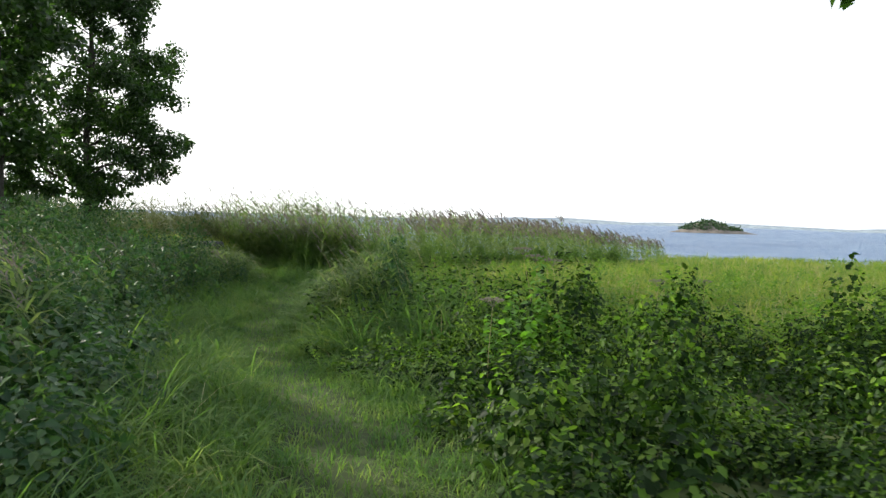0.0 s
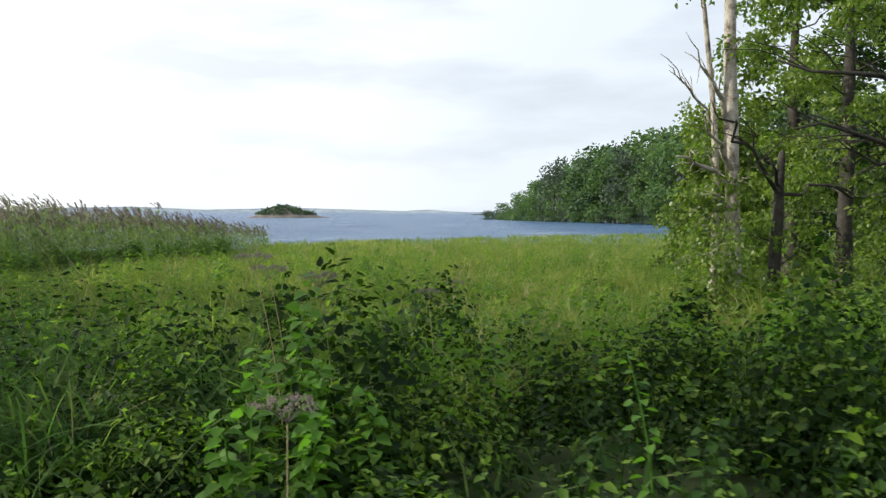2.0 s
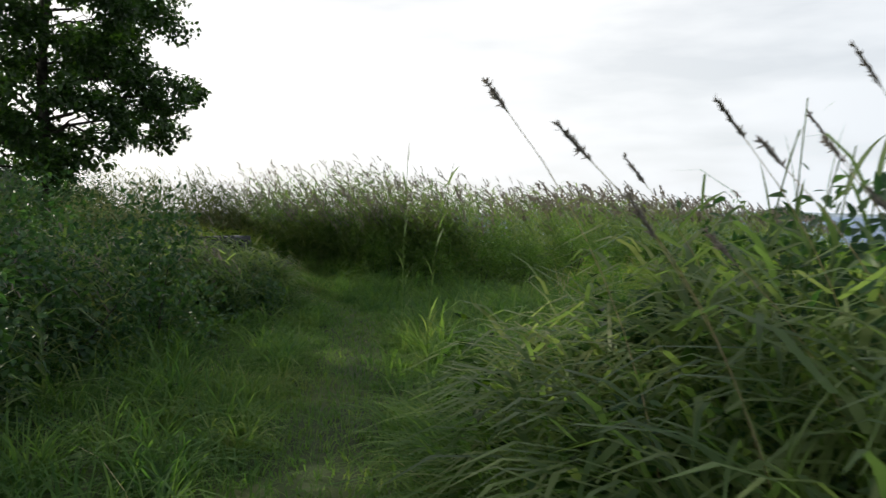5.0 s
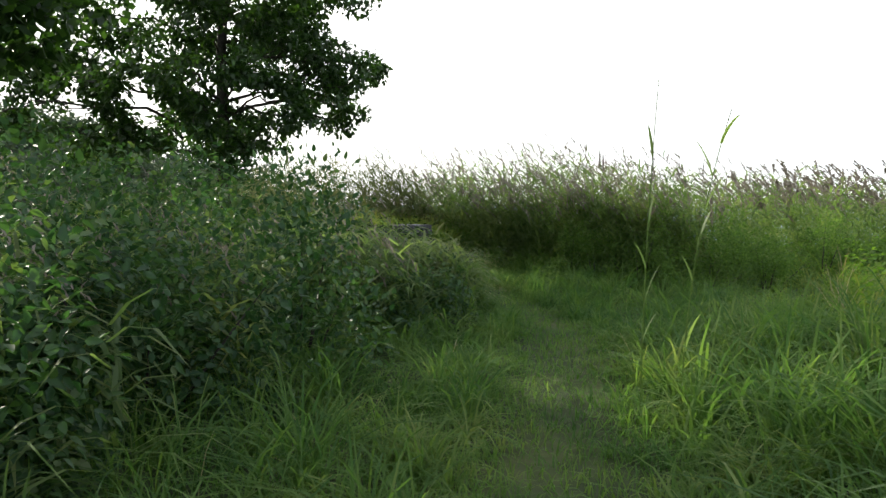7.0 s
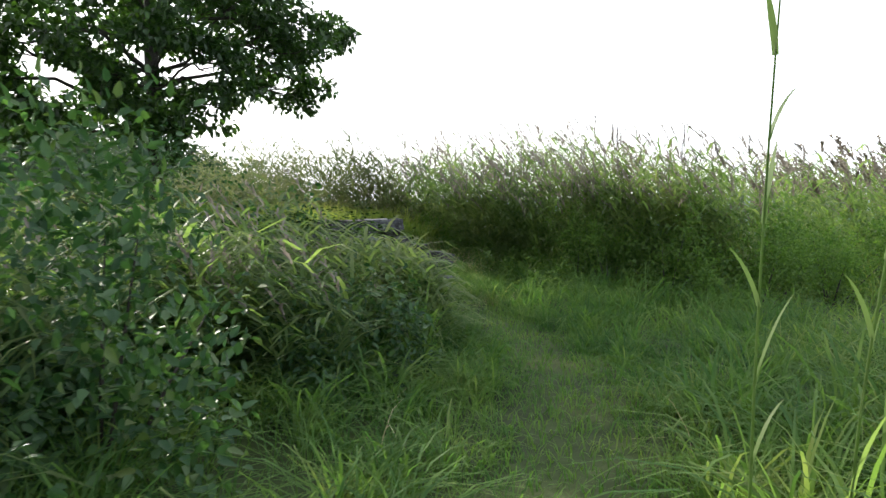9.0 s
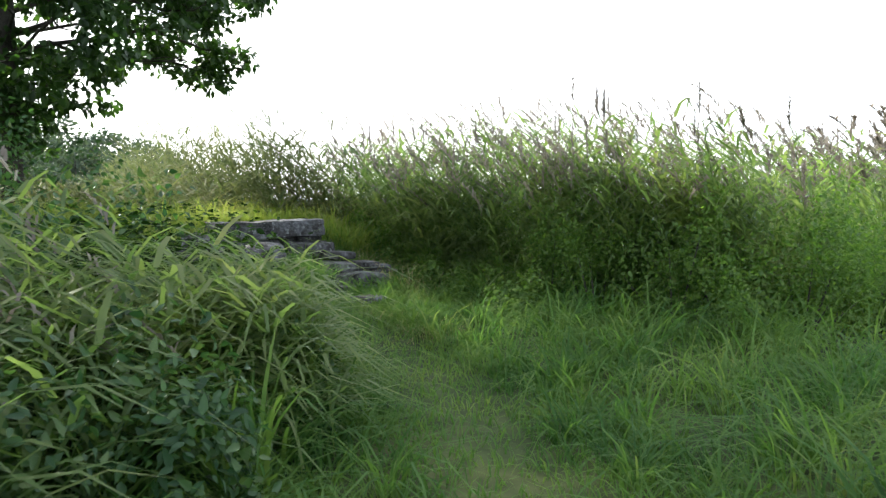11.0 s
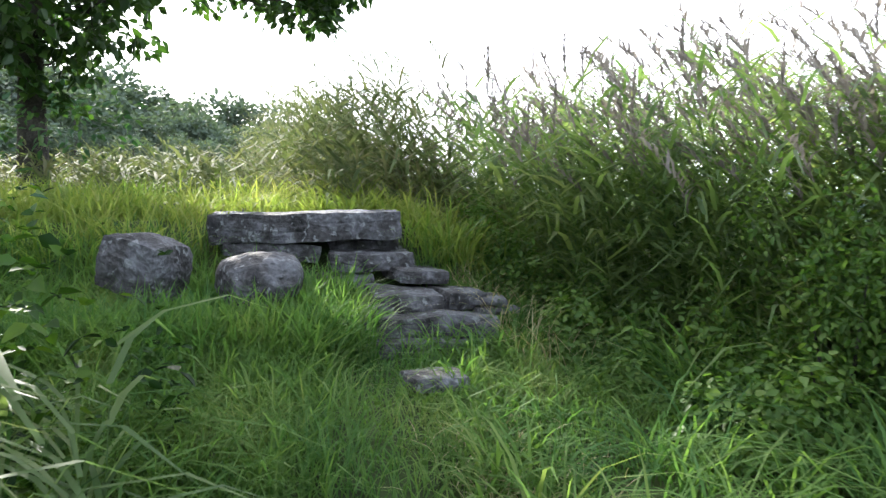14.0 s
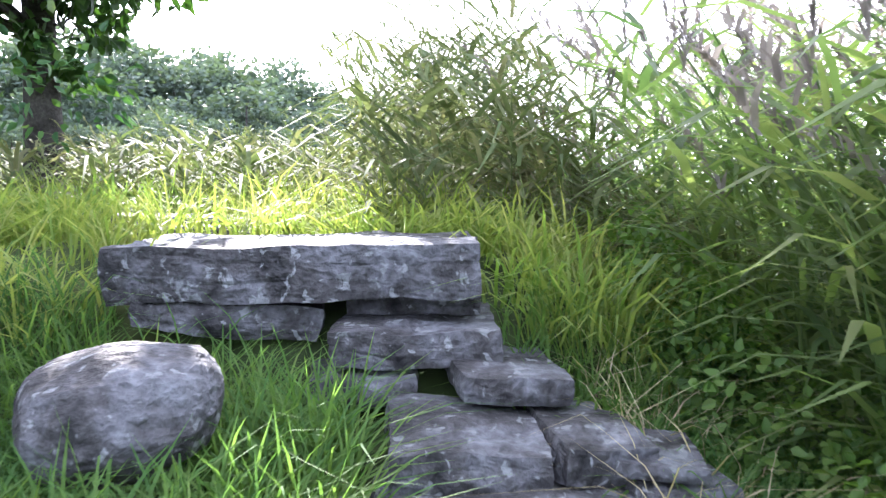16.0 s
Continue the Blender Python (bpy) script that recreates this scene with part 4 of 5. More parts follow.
for c in scatter(26, -6.4, -4.8, 17.6, 20.6, lambda x, y: (side_of_path(x, y) < -1.0) * 1.0):
    mound(g, c, rng.uniform(0.22, 0.36), rng.uniform(0.4, 0.85), 520, 0.06, wide=0.45)
stuff("shade_weeds", g, SHRUB, "dark leafy weeds crowding the shaded sides of the path", "weeds")
g = Geo()
for x in np.arange(-4.9, 8.0, 0.19):
    y = float(reed_front(x)) + rng.uniform(-0.3, 0.2)
    h = rng.uniform(0.35, 1.25 if x < -1 else 0.95) * (1.0 if x > -4.3 else 0.75)
    mound(g, (x, y, float(ground_z(x, y))), rng.uniform(0.2, 0.42), h, int((620 if x < 0 else 380) * (0.6 + h)), 0.047 if x < 0 else 0.09)
for u in np.arange(-0.9, 2.6, 0.09):
    x, y = stair_xy(u, rng.uniform(0.7, 1.15))
    mound(g, (x, y, float(ground_z(x, y))), rng.uniform(0.13, 0.26), rng.uniform(0.2, 0.55), 380, 0.042)
stuff("reed_edge_weeds", g, BRAMBLE, "leafy green weeds and brambles along the foot of the reeds", "weeds")


g = Geo()
p = scatter(260, -3, 2, 9.0, 13.4, lambda x, y: (side_of_path(x, y) > 0.75) * (side_of_path(x, y) < 3.6))
herbs(g, p, rng.uniform(0.6, 1.0, len(p)) * np.clip(0.5 + 0.4 * side_of_path(p[:, 0], p[:, 1]), 0.6, 1.25), 0.075, 7, 0.2)
p = scatter(700, -9, -4, 18.0, 23.4, lambda x, y: (side_of_path(x, y) < -0.8) * (side_of_path(x, y) > -3.2) * (stair_uv(x, y)[0] < 0.3) * (wobble(x, y, 0.6, 3) > 0))
herbs(g, p, rng.uniform(0.25, 0.5, len(p)), 0.07, 5)
p = scatter(420, -7.6, -5.2, 18.7, 20.0, lambda x, y: (side_of_path(x, y) < -1.1) * (wobble(x, y, 0.5, 7) > -0.3))
herbs(g, p, np.interp(p[:, 0], (-6.6, -5.2), (0.95, 0.5)) * rng.uniform(0.4, 1.15, len(p)), 0.065, 7, 0.3)
p = scatter(300, -7.4, -6.15, 20.6, 21.4)
herbs(g, p, rng.uniform(0.6, 1.15, len(p)), 0.06, 8, 0.25)
stuff("tall_weeds", g, NETTLE, "tall dark green weeds crowding the bend of the path", "weeds")


def meadow_at(x, y):
    x, y = np.asarray(x), np.asarray(y)
    return (y + 0.3 * x > 9.5 + 1.5 * wobble(x, y, 1.5)) * (side_of_path(x, y) > 1.6) * (sea_mask(x, y) < 0.6) * (y < reed_front(x) + 0.5)


g = Geo()
for n, x0, x1, y0, y1, h, w in ((16000, -2, 20, 5, 30, 0.4, 0.019), (20000, 2, 56, 8, 68, 0.45, 0.035), (24000, 10, 150, -20, 105, 0.6, 0.09)):
    p = scatter(n, x0, x1, y0, y1, meadow_at)
    hh = h * rng.uniform(0.4, 1.05, len(p)) * (1 + 0.5 * wobble(p[:, 0], p[:, 1], 1.0, 6))
    blades(g, p, hh, w * rng.uniform(0.6, 1.4, len(p)), rng.uniform(0.2, 0.9, len(p)), 2)
c = scatter(7200, -1, 24, 7, 34, lambda x, y: meadow_at(x, y) * (0.3 + 0.7 * (wobble(x, y, 0.9, 3) > -0.1)))
tufts(g, c, 11, 0.11, rng.uniform(0.35, 0.85, len(c)) * (1 + 0.4 * wobble(c[:, 0], c[:, 1], 0.9, 3)), 0.024, (0.3, 1.4), 3)
c = scatter(4200, 6, 60, 14, 70, lambda x, y: meadow_at(x, y) * (0.2 + 0.8 * (wobble(x, y, 2.4, 3) > 0)))
tufts(g, c, 8, 0.25, rng.uniform(0.4, 0.8, len(c)), 0.06, (0.3, 1.4), 2)
stuff("meadow_grass", g, MEADOW, "sunlit yellow-green meadow grass reaching to the shore", "grass")
clumps = [(Geo(), TOPS, "rounded clumps of fresh green herbs in the meadow"), (Geo(), BRAMBLE, "dark green leafy clumps standing in the meadow")]
for c in scatter(520, -1, 30, 7.5, 40, lambda x, y: meadow_at(x, y) * np.interp(np.hypot(x, y), (10, 44), (1, 0.5))):
    r = rng.uniform(0.15, 0.4) * (1 + 0.015 * c[1])
    which = rng.integers(2)
    mound(clumps[which][0], c, r, rng.uniform(0.3, 0.75), int(230 * (0.6 + r)), rng.uniform(0.06, 0.1), wide=0.42)
for geo, mat, label in clumps:
    stuff("meadow_clumps", geo, mat, label, "weeds")
g = Geo()
c = scatter(1500, -1, 36, 8, 46, lambda x, y: meadow_at(x, y) * np.interp(np.hypot(x, y), (10, 46), (1, 0.6)))
for k in range(3):
    tufts(g, c, 16, (0.16, 0.3, 0.42)[k] * (1 + 0.012 * c[:, 1]), rng.uniform(0.55, 0.8, len(c)) * (1.15, 0.9, 0.6)[k], 0.026, (0.3, 1.6), 3)
stuff("meadow_hummocks", g, MEADOW, "rounded hummocks of yellow-green meadow grass", "grass")
g = Geo()
c = scatter(520, -1, 30, 8, 40, meadow_at)
tufts(g, c, 9, 0.1, rng.uniform(0.6, 0.95, len(c)), 0.014, (0.1, 0.7), 3)
stuff("meadow_straw", g, DRY, "pale seeding grass standing above the meadow", "grass")
g = Geo()
p = scatter(3600, -1, 24, 7, 30, lambda x, y: meadow_at(x, y) * (wobble(x, y, 1.1, 8) > 0.12))
herbs(g, p, rng.uniform(0.45, 0.9, len(p)), 0.085, 6)
stuff("meadow_weeds", g, TOPS, "leafy green weeds standing in the meadow grass", "weeds")


# ---- reeds ----
def reeds(g, pl, p, tall, leaf_n=8, width=0.024, plume=9, feather=0.018, share=0.6):
    """Reeds bowed by the wind: stems, long leaves that stream to the lee, and nodding plumes."""
    n = len(p)
    h = tall * rng.uniform(0.72, 1.08, n) * (1 + 0.1 * wobble(p[:, 0], p[:, 1], 1.3))
    wind = rng.normal(math.pi + 0.25, 0.6, n)
    lean = rng.uniform(0.08, 0.42, n)
    d = np.stack((np.cos(wind), np.sin(wind), np.zeros(n)), 1)
    blades(g, p, h, 0.008, lean, 3, heading=wind)
    for i in range(leaf_n):
        s = 0.12 + 0.78 * (i + rng.random(n)) / leaf_n
        at = p + UP * (h * s)[:, None] + d * (h * lean * s ** 1.8)[:, None]
        a = wind + rng.normal(0, 0.8, n) + np.where(rng.random(n) < 0.3, math.pi, 0)
        blades(g, at, rng.uniform(0.18, 0.34, n), width * rng.uniform(0.7, 1.3, n), rng.uniform(0.9, 2.4, n), 3, heading=a, droop=0.5, power=1.2)
    top = p + UP * (h * (1 - 0.35 * lean))[:, None] + d * (h * lean)[:, None]
    has = rng.random(n) < share
    k, nod = has.sum(), rng.uniform(0.6, 1.4, n)[has][:, None]
    size = rng.uniform(0.7, 1.2, k)[:, None]
    for i in range(plume):
        s = i / plume
        at = top[has] + size * (UP * (0.3 * s - 0.06 - nod * 0.09 * s * s) + d[has] * nod * 0.2 * s)
        a = wind[has] + rng.normal(0, 0.9, k)
        blades(pl, at, rng.uniform(0.06, 0.12, k) * (1.15 - 0.7 * s), feather, rng.uniform(0.6, 2.0, k), 2, heading=a, droop=0.25)


def reed_density(x, y):
    d = np.asarray(y) - reed_front(x)
    u, v = stair_uv(x, y)
    bank = (u > -0.5) & (v < 0.75) & (v > -9) & (u < 7)
    return (d > 0.2) * np.where(d < 1.3, 0.45, 0.2) * ~bank * (sea_mask(x, y) < 0.9)


g, pl = Geo(), Geo()
p = scatter(7600, -9, 2, 21.5, 34, lambda x, y: reed_density(x, y) * np.interp(x, (-2.5, 2), (1, 0.22)))
back = p[:, 1] - reed_front(p[:, 0])
reeds(g, pl, p, (np.interp(back, (0, 1.2, 4), (1.6, 1.75, 2.35)) + np.interp(p[:, 0], (-1.5, 1), (0, 0.3))) * np.interp(p[:, 0], (-7, -5, -4, -3, -1), (1.28, 1.3, 1.12, 1.0, 0.96)), 15, 0.038, 16, 0.02)
p = scatter(17500, -2.0, 18, 24, 48, lambda x, y: np.minimum(1, reed_density(x, y) * 1.5) * np.interp(x, (-2, 1.2, 6, 10, 16), (0.1, 1, 1, 0.6, 0.05)))
reeds(g, pl, p, np.interp(p[:, 0], (-2, 1, 5, 9, 16), (2.1, 2.15, 2.0, 1.5, 0.9)), 6, 0.045, 14, 0.045, 0.95)
p = scatter(70, -7.6, -5.4, 18.7, 19.9, lambda x, y: (side_of_path(x, y) < -1.15 - 0.4 * wobble(x, y, 0.4)) * (wobble(x, y, 0.45, 2) > -0.35))
reeds(g, pl, p, np.interp(p[:, 0], (-7.0, -6.0, -5.1), (1.25, 1.05, 0.75)) * rng.uniform(0.7, 1.15, len(p)), 8, 0.018, 0)
p = scatter(2300, -9, -2, 5.0, 18.6, lambda x, y: (side_of_path(x, y) < -2.0 - 0.4 * wobble(x, y, 0.8, 2)) * (side_of_path(x, y) > -4.6))
reeds(g, pl, p, np.interp(side_of_path(p[:, 0], p[:, 1]), (-4, -2), (1.45, 1.05)) * rng.uniform(0.8, 1.15, len(p)), 9, 0.03, 10)
p = scatter(230, -6.4, -4.75, 17.7, 19.6, lambda x, y: (side_of_path(x, y) < -1.25) * 1.0)
reeds(g, pl, p, np.interp(p[:, 0], (-6.2, -4.9), (1.45, 1.05)) * rng.uniform(0.7, 1.1, len(p)), 10, 0.03, 10, 0.018, 0.25)
c = np.array([stair_xy(a, b) for a, b in zip(rng.uniform(0.4, 4.2, 240), rng.uniform(0.95, 2.4, 240))])
reeds(g, pl, np.column_stack((c, ground_z(c[:, 0], c[:, 1]))), 1.75, 12, 0.034, 14)
c = np.array([stair_xy(a, b) for a, b in zip(rng.uniform(-0.5, 1.7, 120), rng.uniform(1.25, 2.1, 120))])
reeds(g, pl, np.column_stack((c, ground_z(c[:, 0], c[:, 1]))), rng.uniform(1.4, 2.0, 120), 12, 0.022, 16)
p = scatter(420, -4.7, -2.4, 23.4, 25.2, lambda x, y: (np.asarray(y) > reed_front(x) + 0.1) * (stair_uv(x, y)[1] > 1.0))
reeds(g, pl, p, rng.uniform(1.6, 2.1, len(p)), 12, 0.03, 18)
p = scatter(280, -2.0, -0.7, 10.6, 13.0, lambda x, y: (side_of_path(x, y) > 1.0) * 1.0)
reeds(g, pl, p, np.interp(side_of_path(p[:, 0], p[:, 1]), (1.0, 1.6, 2.1), (0.75, 1.25, 1.65)) * rng.uniform(0.8, 1.1, len(p)), 10, 0.03, 0)
p = scatter(260, -5.95, -5.0, 19.5, 20.8, lambda x, y: (side_of_path(x, y) < -0.85) * 1.0)
reeds(g, pl, p, rng.uniform(0.8, 1.15, len(p)), 10, 0.028, 0)
p = scatter(230, -6.3, -4.6, 19.2, 21.5, lambda x, y: (side_of_path(x, y) < -0.8) * (side_of_path(x, y) > -2.2) * (stair_uv(x, y)[0] < -0.2))
reeds(g, pl, p, rng.uniform(0.5, 0.95, len(p)), 8, 0.022, 0)
for_bank = Geo()
p = scatter(6200, -20, -5, 24, 36, lambda x, y: np.where(stair_uv(x, y)[1] > -0.5, 1.0, 0.6) * (stair_uv(x, y)[0] > 3.4 - 0.9 * (stair_uv(x, y)[1] > -0.3)) * (stair_uv(x, y)[1] < 1.0) * (stair_uv(x, y)[1] > -12))
reeds(for_bank, for_bank, p, np.interp(stair_uv(p[:, 0], p[:, 1])[1], (-3, -0.6, 0.1, 0.7), (0.5, 0.6, 1.25, 1.8)) * np.interp(stair_uv(p[:, 0], p[:, 1])[0], (3, 8), (0.9, 1.5)), 8, 0.034, 8)
c = np.array([stair_xy(a, b) for a, b in zip(rng.uniform(2.8, 7.0, 300), rng.uniform(0.4, 2.3, 300))])
reeds(for_bank, for_bank, np.column_stack((c, ground_z(c[:, 0], c[:, 1]))), rng.uniform(0.8, 1.3, 300), 10, 0.03, 8)
stuff("bank_reeds", for_bank, BANK_REED, "low pale green reeds on the bank above the steps", "reeds")
stuff("reed_bed", g, REED, "tall green reeds bending in the wind", "reeds")
stuff("reed_plumes", pl, PLUME, "feathery purple-brown flower plumes of the reeds", "reed plumes")


# ---- bushes ----
def bush(c, radius, height, n, L, mat, label, simple=False, low=0.15):
    """A bush of many leaves in uneven lobes on thin stems."""
    g = Geo()
    k = 18
    lobes = np.column_stack((rng.normal(0, 0.5, k) * radius, rng.normal(0, 0.5, k) * radius, rng.uniform(low, 0.82, k) * height))
    which = rng.integers(0, k, n)
    off = unit(rng.normal(0, 1, (n, 3))) * (rng.random((n, 1)) ** 0.5) * np.array((0.42 * radius, 0.42 * radius, 0.27 * height))
    at = lobes[which] + off
    at[:, 2] = np.abs(at[:, 2])
    way = off + rng.normal(0, 0.25, (n, 3)) * radius
    leaves(g, at, way, UP + rng.normal(0, 0.5, (n, 3)), L * rng.uniform(0.6, 1.2, n), L * 0.52)
    ob = tagged(new("shrub"), label, "shrub", "shrubs along the path")
    part("foliage", g, mat, ob)
    for q in lobes[::3]:
        st = Geo()
        tube(st, [(0.12 * q[0], 0.12 * q[1], -0.05), (0.6 * q[0], 0.6 * q[1], 0.55 * q[2]), tuple(q)], (0.014, 0.009, 0.003), 5)
        part("stem", st, BARK, ob)
    ob.location = (c[0], c[1], float(ground_z(*c)))
    return ob


for c, r, h in (((-2.9, 4.6), 0.8, 0.9), ((-3.8, 6.6), 1.0, 1.1), ((-4.7, 8.8), 1.2, 1.25), ((-5.4, 11.2), 1.1, 1.3), ((-5.7, 13.4), 1.0, 1.35), ((-5.75, 15.0), 0.85, 1.65), ((-5.5, 16.5), 0.65, 1.7), ((-10.3, 22.6), 1.2, 1.4), ((-8.2, 19.0), 1.1, 1.5), ((-7.8, 13.2), 1.8, 2.0), ((-6.6, 8.4), 1.7, 1.7), ((-8.8, 17.0), 1.8, 2.1), ((-5.2, 4.5), 1.6, 1.5), ((-8.0, 20.5), 1.3, 1.3)):
    near_path = c[0] > -7.1 and c[1] > 8
    bush(c, r, h, int((1900 if near_path else 1500) * r * h), 0.072 if near_path else 0.085, SHRUB, "dense grey-green leafy shrub beside the path")
for c, r, h in (((-4.45, 23.95), 0.42, 1.25), ((-3.95, 23.5), 0.38, 1.0), ((-4.9, 24.3), 0.35, 0.8), ((-3.3, 23.4), 0.45, 1.05), ((-2.3, 23.2), 0.7, 1.2), ((-4.1, 23.8), 0.4, 0.95), ((-1.4, 24.0), 0.6, 1.25), ((-5.3, 24.7), 0.35, 0.85), ((-2.9, 23.1), 0.4, 0.8), ((-0.4, 25.5), 0.8, 1.3)):
    bush(c, r, h, int(3600 * r * h + 500), 0.04, BRAMBLE, "bright-leaved bramble bush at the edge of the reeds", low=0.05)
for c, r, h in (((9.6, 12.0), 0.7, 0.8), ((10.9, 11.4), 0.8, 0.9), ((12.6, 11.0), 1.1, 1.5), ((10.6, 9.4), 0.9, 0.9), ((12.2, 13.8), 1.1, 1.4)):
    bush(c, r, h, int(1500 * r * h + 400), 0.1, ASPEN, "bright green bush at the foot of the trees")


# ---- single plants ----
def curve_points(base, height, lean, heading, n=10):
    s = np.linspace(0, 1, n)
    return np.array(base) + np.column_stack((math.cos(heading) * height * lean * s ** 2, math.sin(heading) * height * lean * s ** 2, height * (s - 0.35 * lean * s ** 3)))


def spindle(g, a, b, r, fluff=60):
    s = np.linspace(0, 1, 9)
    pts = np.array(a) + (np.array(b) - np.array(a)) * s[:, None]
    tube(g, pts, 0.001 + r * np.sin(np.pi * (0.06 + 0.9 * s)) ** 0.8, 7)
    k = rng.random(fluff)
    at = np.array(a) + (np.array(b) - np.array(a)) * k[:, None]
    d = unit(np.array(b) - np.array(a)) + rng.normal(0, 0.35, (fluff, 3))
    cards(g, at, d, rng.normal(0, 1, (fluff, 3)), 0.026, 0.006)


def seed_grass(where, height, lean, heading, head=0.16):
    """Reed canary grass: a thin culm, a few drooping leaves and one dense seed head."""
    ob = tagged(new("canary_grass"), "tall grass culm with a dense brown seed head", "grass", "seeding grasses beside the path")
    pts = curve_points((0, 0, 0), height, lean, heading)
    g = Geo()
    tube(g, pts, np.linspace(0.0035, 0.0014, len(pts)), 5)
    part("culm", g, DRY, ob)
    g = Geo()
    d = unit(pts[-1] - pts[-2])
    spindle(g, pts[-1], pts[-1] + d * head, 0.004)
    part("seed_head", g, PLUME, ob, "brown seed head")
    for f in (0.3, 0.5, 0.68):
        g = Geo()
        k = int(f * 9)
        blades(g, pts[k][None], rng.uniform(0.18, 0.3), 0.012, 1.2, 5, heading=np.array([heading + rng.uniform(-2, 2)]), droop=0.6)
        part("leaf", g, REED, ob)
    ob.location = (where[0], where[1], float(ground_z(*where)))


def reed_stalk(where, height, lean, heading, plume=True, leaf_n=8, wide=0.03, stream=(0.8, 1.9)):
    ob = tagged(new("reed_stalk"), "single tall green reed with long pointed leaves", "reed", "single reeds beside the path")
    pts = curve_points((0, 0, 0), height, lean, heading)
    g = Geo()
    tube(g, pts, np.linspace(0.006, 0.0025, len(pts)), 6)
    part("stem", g, REED, ob)
    for i in range(leaf_n):
        g = Geo()
        k = 2 + int(7 * i / leaf_n)
        a = heading + (math.pi if i % 3 == 2 else 0) + rng.uniform(-0.7, 0.7)
        blades(g, pts[k][None], rng.uniform(0.2, 0.34), wide, rng.uniform(*stream), 6, heading=np.array([a]), droop=0.45, power=1.3)
        part("leaf", g, REED, ob)
    if plume:
        g = Geo()
        for i in range(30):
            at = pts[-1] + UP * (0.24 * i / 30 - 0.05)
            blades(g, at[None], rng.uniform(0.06, 0.12) * (1.2 - i / 40), 0.012, rng.uniform(0.4, 1), 2, heading=np.array([heading + rng.normal(0, 0.9)]), droop=0.5)
        part("plume", g, PLUME, ob, "feathery purple-brown plume")
    ob.location = (where[0], where[1], float(ground_z(*where)))


for x, y, z in ((-2.05, 11.3, 1.45), (-1.75, 10.75, 1.05), (-1.72, 11.2, 1.32), (-1.3, 11.5, 1.4), (-1.2, 11.2, 1.3), (-1.35, 11.1, 1.0), (-1.05, 11.2, 1.5), (-1.5, 11.9, 1.25), (-0.9, 11.7, 1.35), (-0.85, 10.9, 1.42), (-0.53, 10.8, 1.4), (-0.1, 10.75, 1.46), (0.1, 10.7, 1.36), (-1.15, 10.6, 1.1), (-0.7, 12.2, 1.5)):
    tall = z - float(ground_z(x + 0.45, y)) + 0.02
    seed_grass((x + 0.3 * tall, y + 0.1), tall, r0.uniform(0.25, 0.38), math.pi + r0.uniform(-0.35, 0.35), r0.uniform(0.1, 0.17))
for x, y, h in ((-2.93, 16.3, 2.2), (-2.68, 16.25, 2.05), (-1.2, 11.9, 1.75), (-1.05, 11.6, 1.65), (-0.95, 12.1, 1.85), (-0.85, 11.5, 1.7), (-1.1, 11.75, 1.6), (-0.8, 11.9, 1.7), (-1.5, 10.7, 0.9), (-1.3, 10.4, 1.0)):
    reed_stalk((x, y), h, r0.uniform(0.03, 0.15), r0.uniform(-0.5, 0.5), False, 7, 0.03, (0.15, 0.6))
for i in range(24):
    a = r0.uniform(0.6, 2.8)
    q = stair_xy(a - 0.4, r0.uniform(1.0, 1.5))
    reed_stalk(q, r0.uniform(1.4, 1.95), r0.uniform(0.15, 0.4), math.pi + r0.uniform(-0.6, 0.9), True, 9, 0.03)
for i in range(9):
    reed_stalk((-3.6 + r0.uniform(-0.35, 0.35), 23.8 + r0.uniform(-0.2, 0.3)), r0.uniform(1.95, 2.4), r0.uniform(0.1, 0.3), math.pi + r0.uniform(-0.6, 0.9), True, 9, 0.03)
for i in range(26):
    q = (r0.uniform(-4.2, -1.0), 0.0)
    reed_stalk((q[0], float(reed_front(q[0])) - r0.uniform(-0.1, 0.3)), r0.uniform(1.45, 2.0), r0.uniform(0.1, 0.4), math.pi + r0.uniform(-0.6, 0.9), True, 9, 0.028)


# tall bright climber and dried umbels in the thicket
def leafy_plant(name, label, where, height, L, n, mat, lean=0.1, heading=0.0):
    """A tall herb; every leaf is a piece of its own on a bent stem."""
    ob = tagged(new(name), label, "plant")
    pts = curve_points((0, 0, 0), height, lean, heading)
    g = Geo()
    tube(g, pts, np.linspace(0.007, 0.002, len(pts)), 6)
    part("stem", g, mat, ob)
    for i in range(n):
        f = 0.2 + 0.8 * i / (n - 1)
        k = f * (len(pts) - 1)
        at = np.array([np.interp(k, np.arange(len(pts)), pts[:, j]) for j in range(3)])[None]
        a = i * 2.4 + rng.uniform(-0.4, 0.4)
        out = np.array([[math.cos(a), math.sin(a), rng.uniform(-0.1, 0.4)]])
        at = at + out * rng.uniform(0.01, 0.12) * (1.1 - f)
        g = Geo()
        leaves(g, at, out + np.array([[0, 0, -0.35]]), UP[None] + rng.normal(0, 0.3, (1, 3)), L * (1.25 - 0.6 * f), L * (1.0 - 0.45 * f))
        part("leaf", g, mat, ob)
    ob.location = (where[0], where[1], float(ground_z(*where)))
    return ob


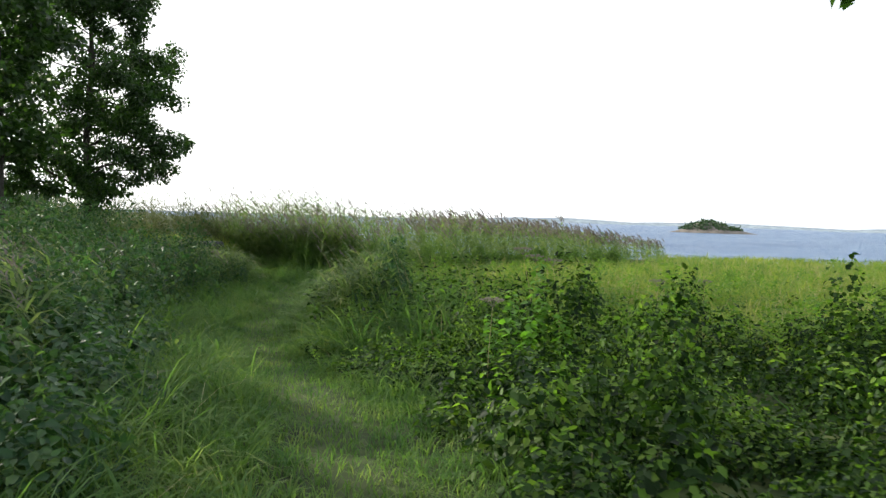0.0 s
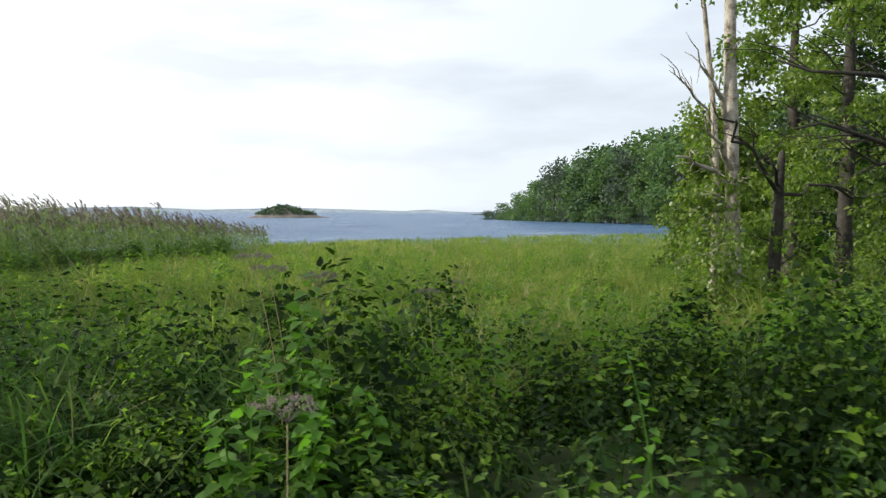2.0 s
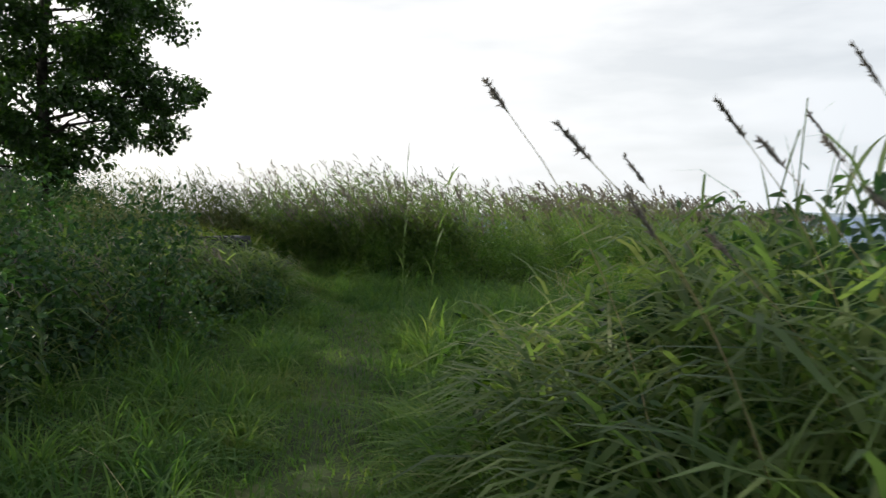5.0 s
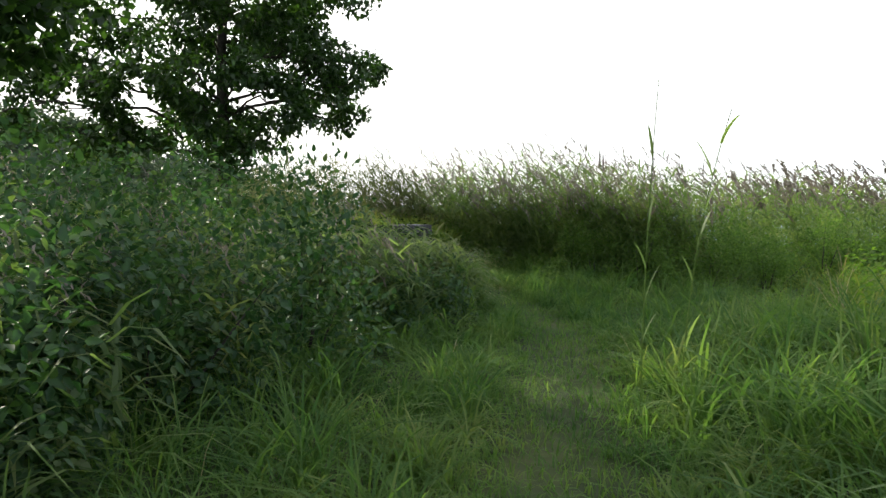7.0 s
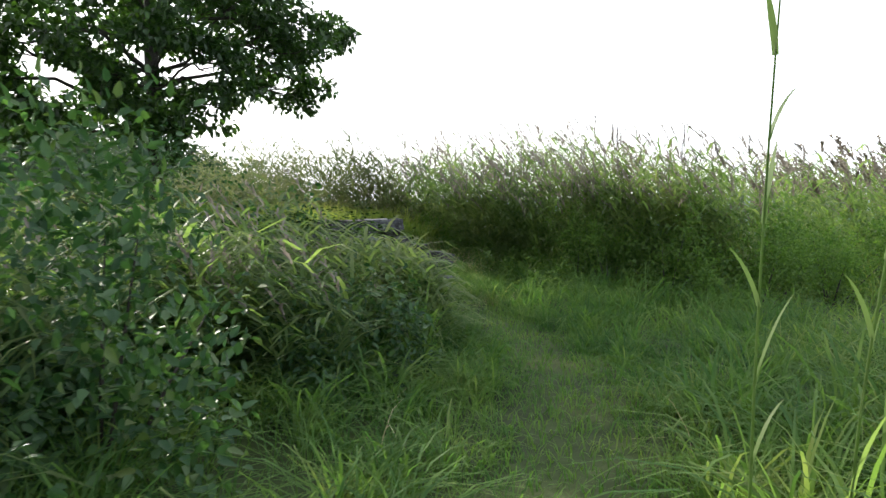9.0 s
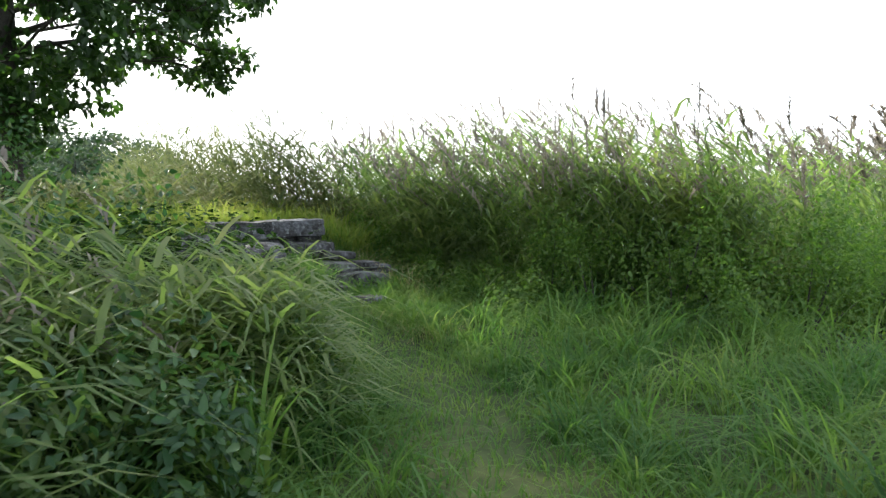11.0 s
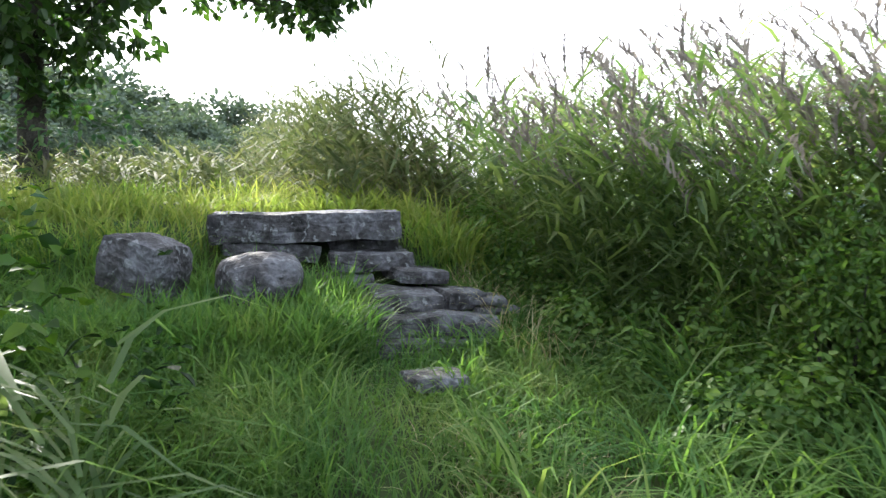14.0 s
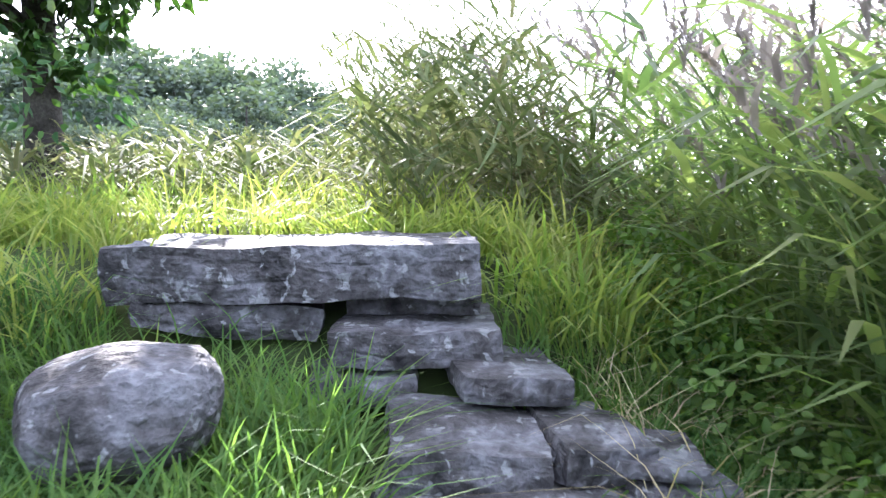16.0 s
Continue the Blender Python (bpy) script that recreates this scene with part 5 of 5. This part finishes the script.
def umbel(where, height, heading):
    ob = tagged(new("dried_umbel"), "dried brown umbel on a tall bare stem", "plant", "dried umbels in the thicket")
    pts = curve_points((0, 0, 0), height, 0.12, heading)
    g = Geo()
    tube(g, pts, np.linspace(0.004, 0.002, len(pts)), 6)
    part("stem", g, DRY, ob)
    for i in range(11):
        a, r = i * 2.4, 0.025 + 0.075 * math.sqrt(i / 11)
        end = pts[-1] + np.array((math.cos(a) * r, math.sin(a) * r, 0.08 - r * 0.25))
        g = Geo()
        tube(g, [pts[-1], (pts[-1] + end) / 2 + UP * 0.008, end], (0.0016, 0.0013, 0.001), 4)
        m = 26
        q = end + rng.normal(0, 0.011, (m, 3)) * np.array((1, 1, 0.5))
        cards(g, q, UP + rng.normal(0, 0.6, (m, 3)), rng.normal(0, 1, (m, 3)), 0.012, 0.008)
        part("ray", g, PLUME, ob)
    ob.location = (where[0], where[1], float(ground_z(*where)))


for dx, dy, h in ((0, 0, 1.28), (0.14, 0.1, 1.1), (-0.16, 0.05, 0.95), (0.05, -0.18, 0.85), (0.26, -0.05, 0.8), (-0.3, -0.2, 0.7), (0.38, -0.25, 0.7), (-0.05, -0.4, 0.65)):
    leafy_plant("hop_vine", "bright yellow-green climbing plant above the nettles", (0.85 + dx, 7.5 + dy), h, 0.105, 34, BRIGHT, 0.12, dx * 9)
for x, y, h in ((2.0, 6.2, 0.9), (3.4, 6.6, 0.9), (2.6, 8.1, 0.95), (-0.35, 9.6, 0.95), (0.3, 10.6, 1.0)):
    leafy_plant("hop_vine", "bright yellow-green climbing plant above the nettles", (x, y), h, 0.066, 30, BRIGHT, 0.15, x)
for x, y, h in ((1.0, 7.9, 1.32), (1.25, 7.8, 1.2), (1.15, 8.2, 1.25), (0.4, 6.2, 0.8), (2.6, 9.0, 1.0), (3.6, 10.4, 1.0)):
    umbel((x, y), h, x * 3)

nettle = leafy_plant("nettle_plant", "single stinging nettle standing above the thicket", (1.0, 5.0), 0.75, 0.072, 22, NETTLE)
tagged(nettle, group="nettles beside the path")
for i in range(45):
    x, y = r0.uniform(0.3, 6.0), r0.uniform(1.5, 9.5)
    if x - path_x(y) < 1.3:
        continue
    copy_thing(nettle, pose(x, y, float(ground_z(x, y)), r0.uniform(-9, 9), r0.uniform(-9, 9), r0.uniform(0, 360)))
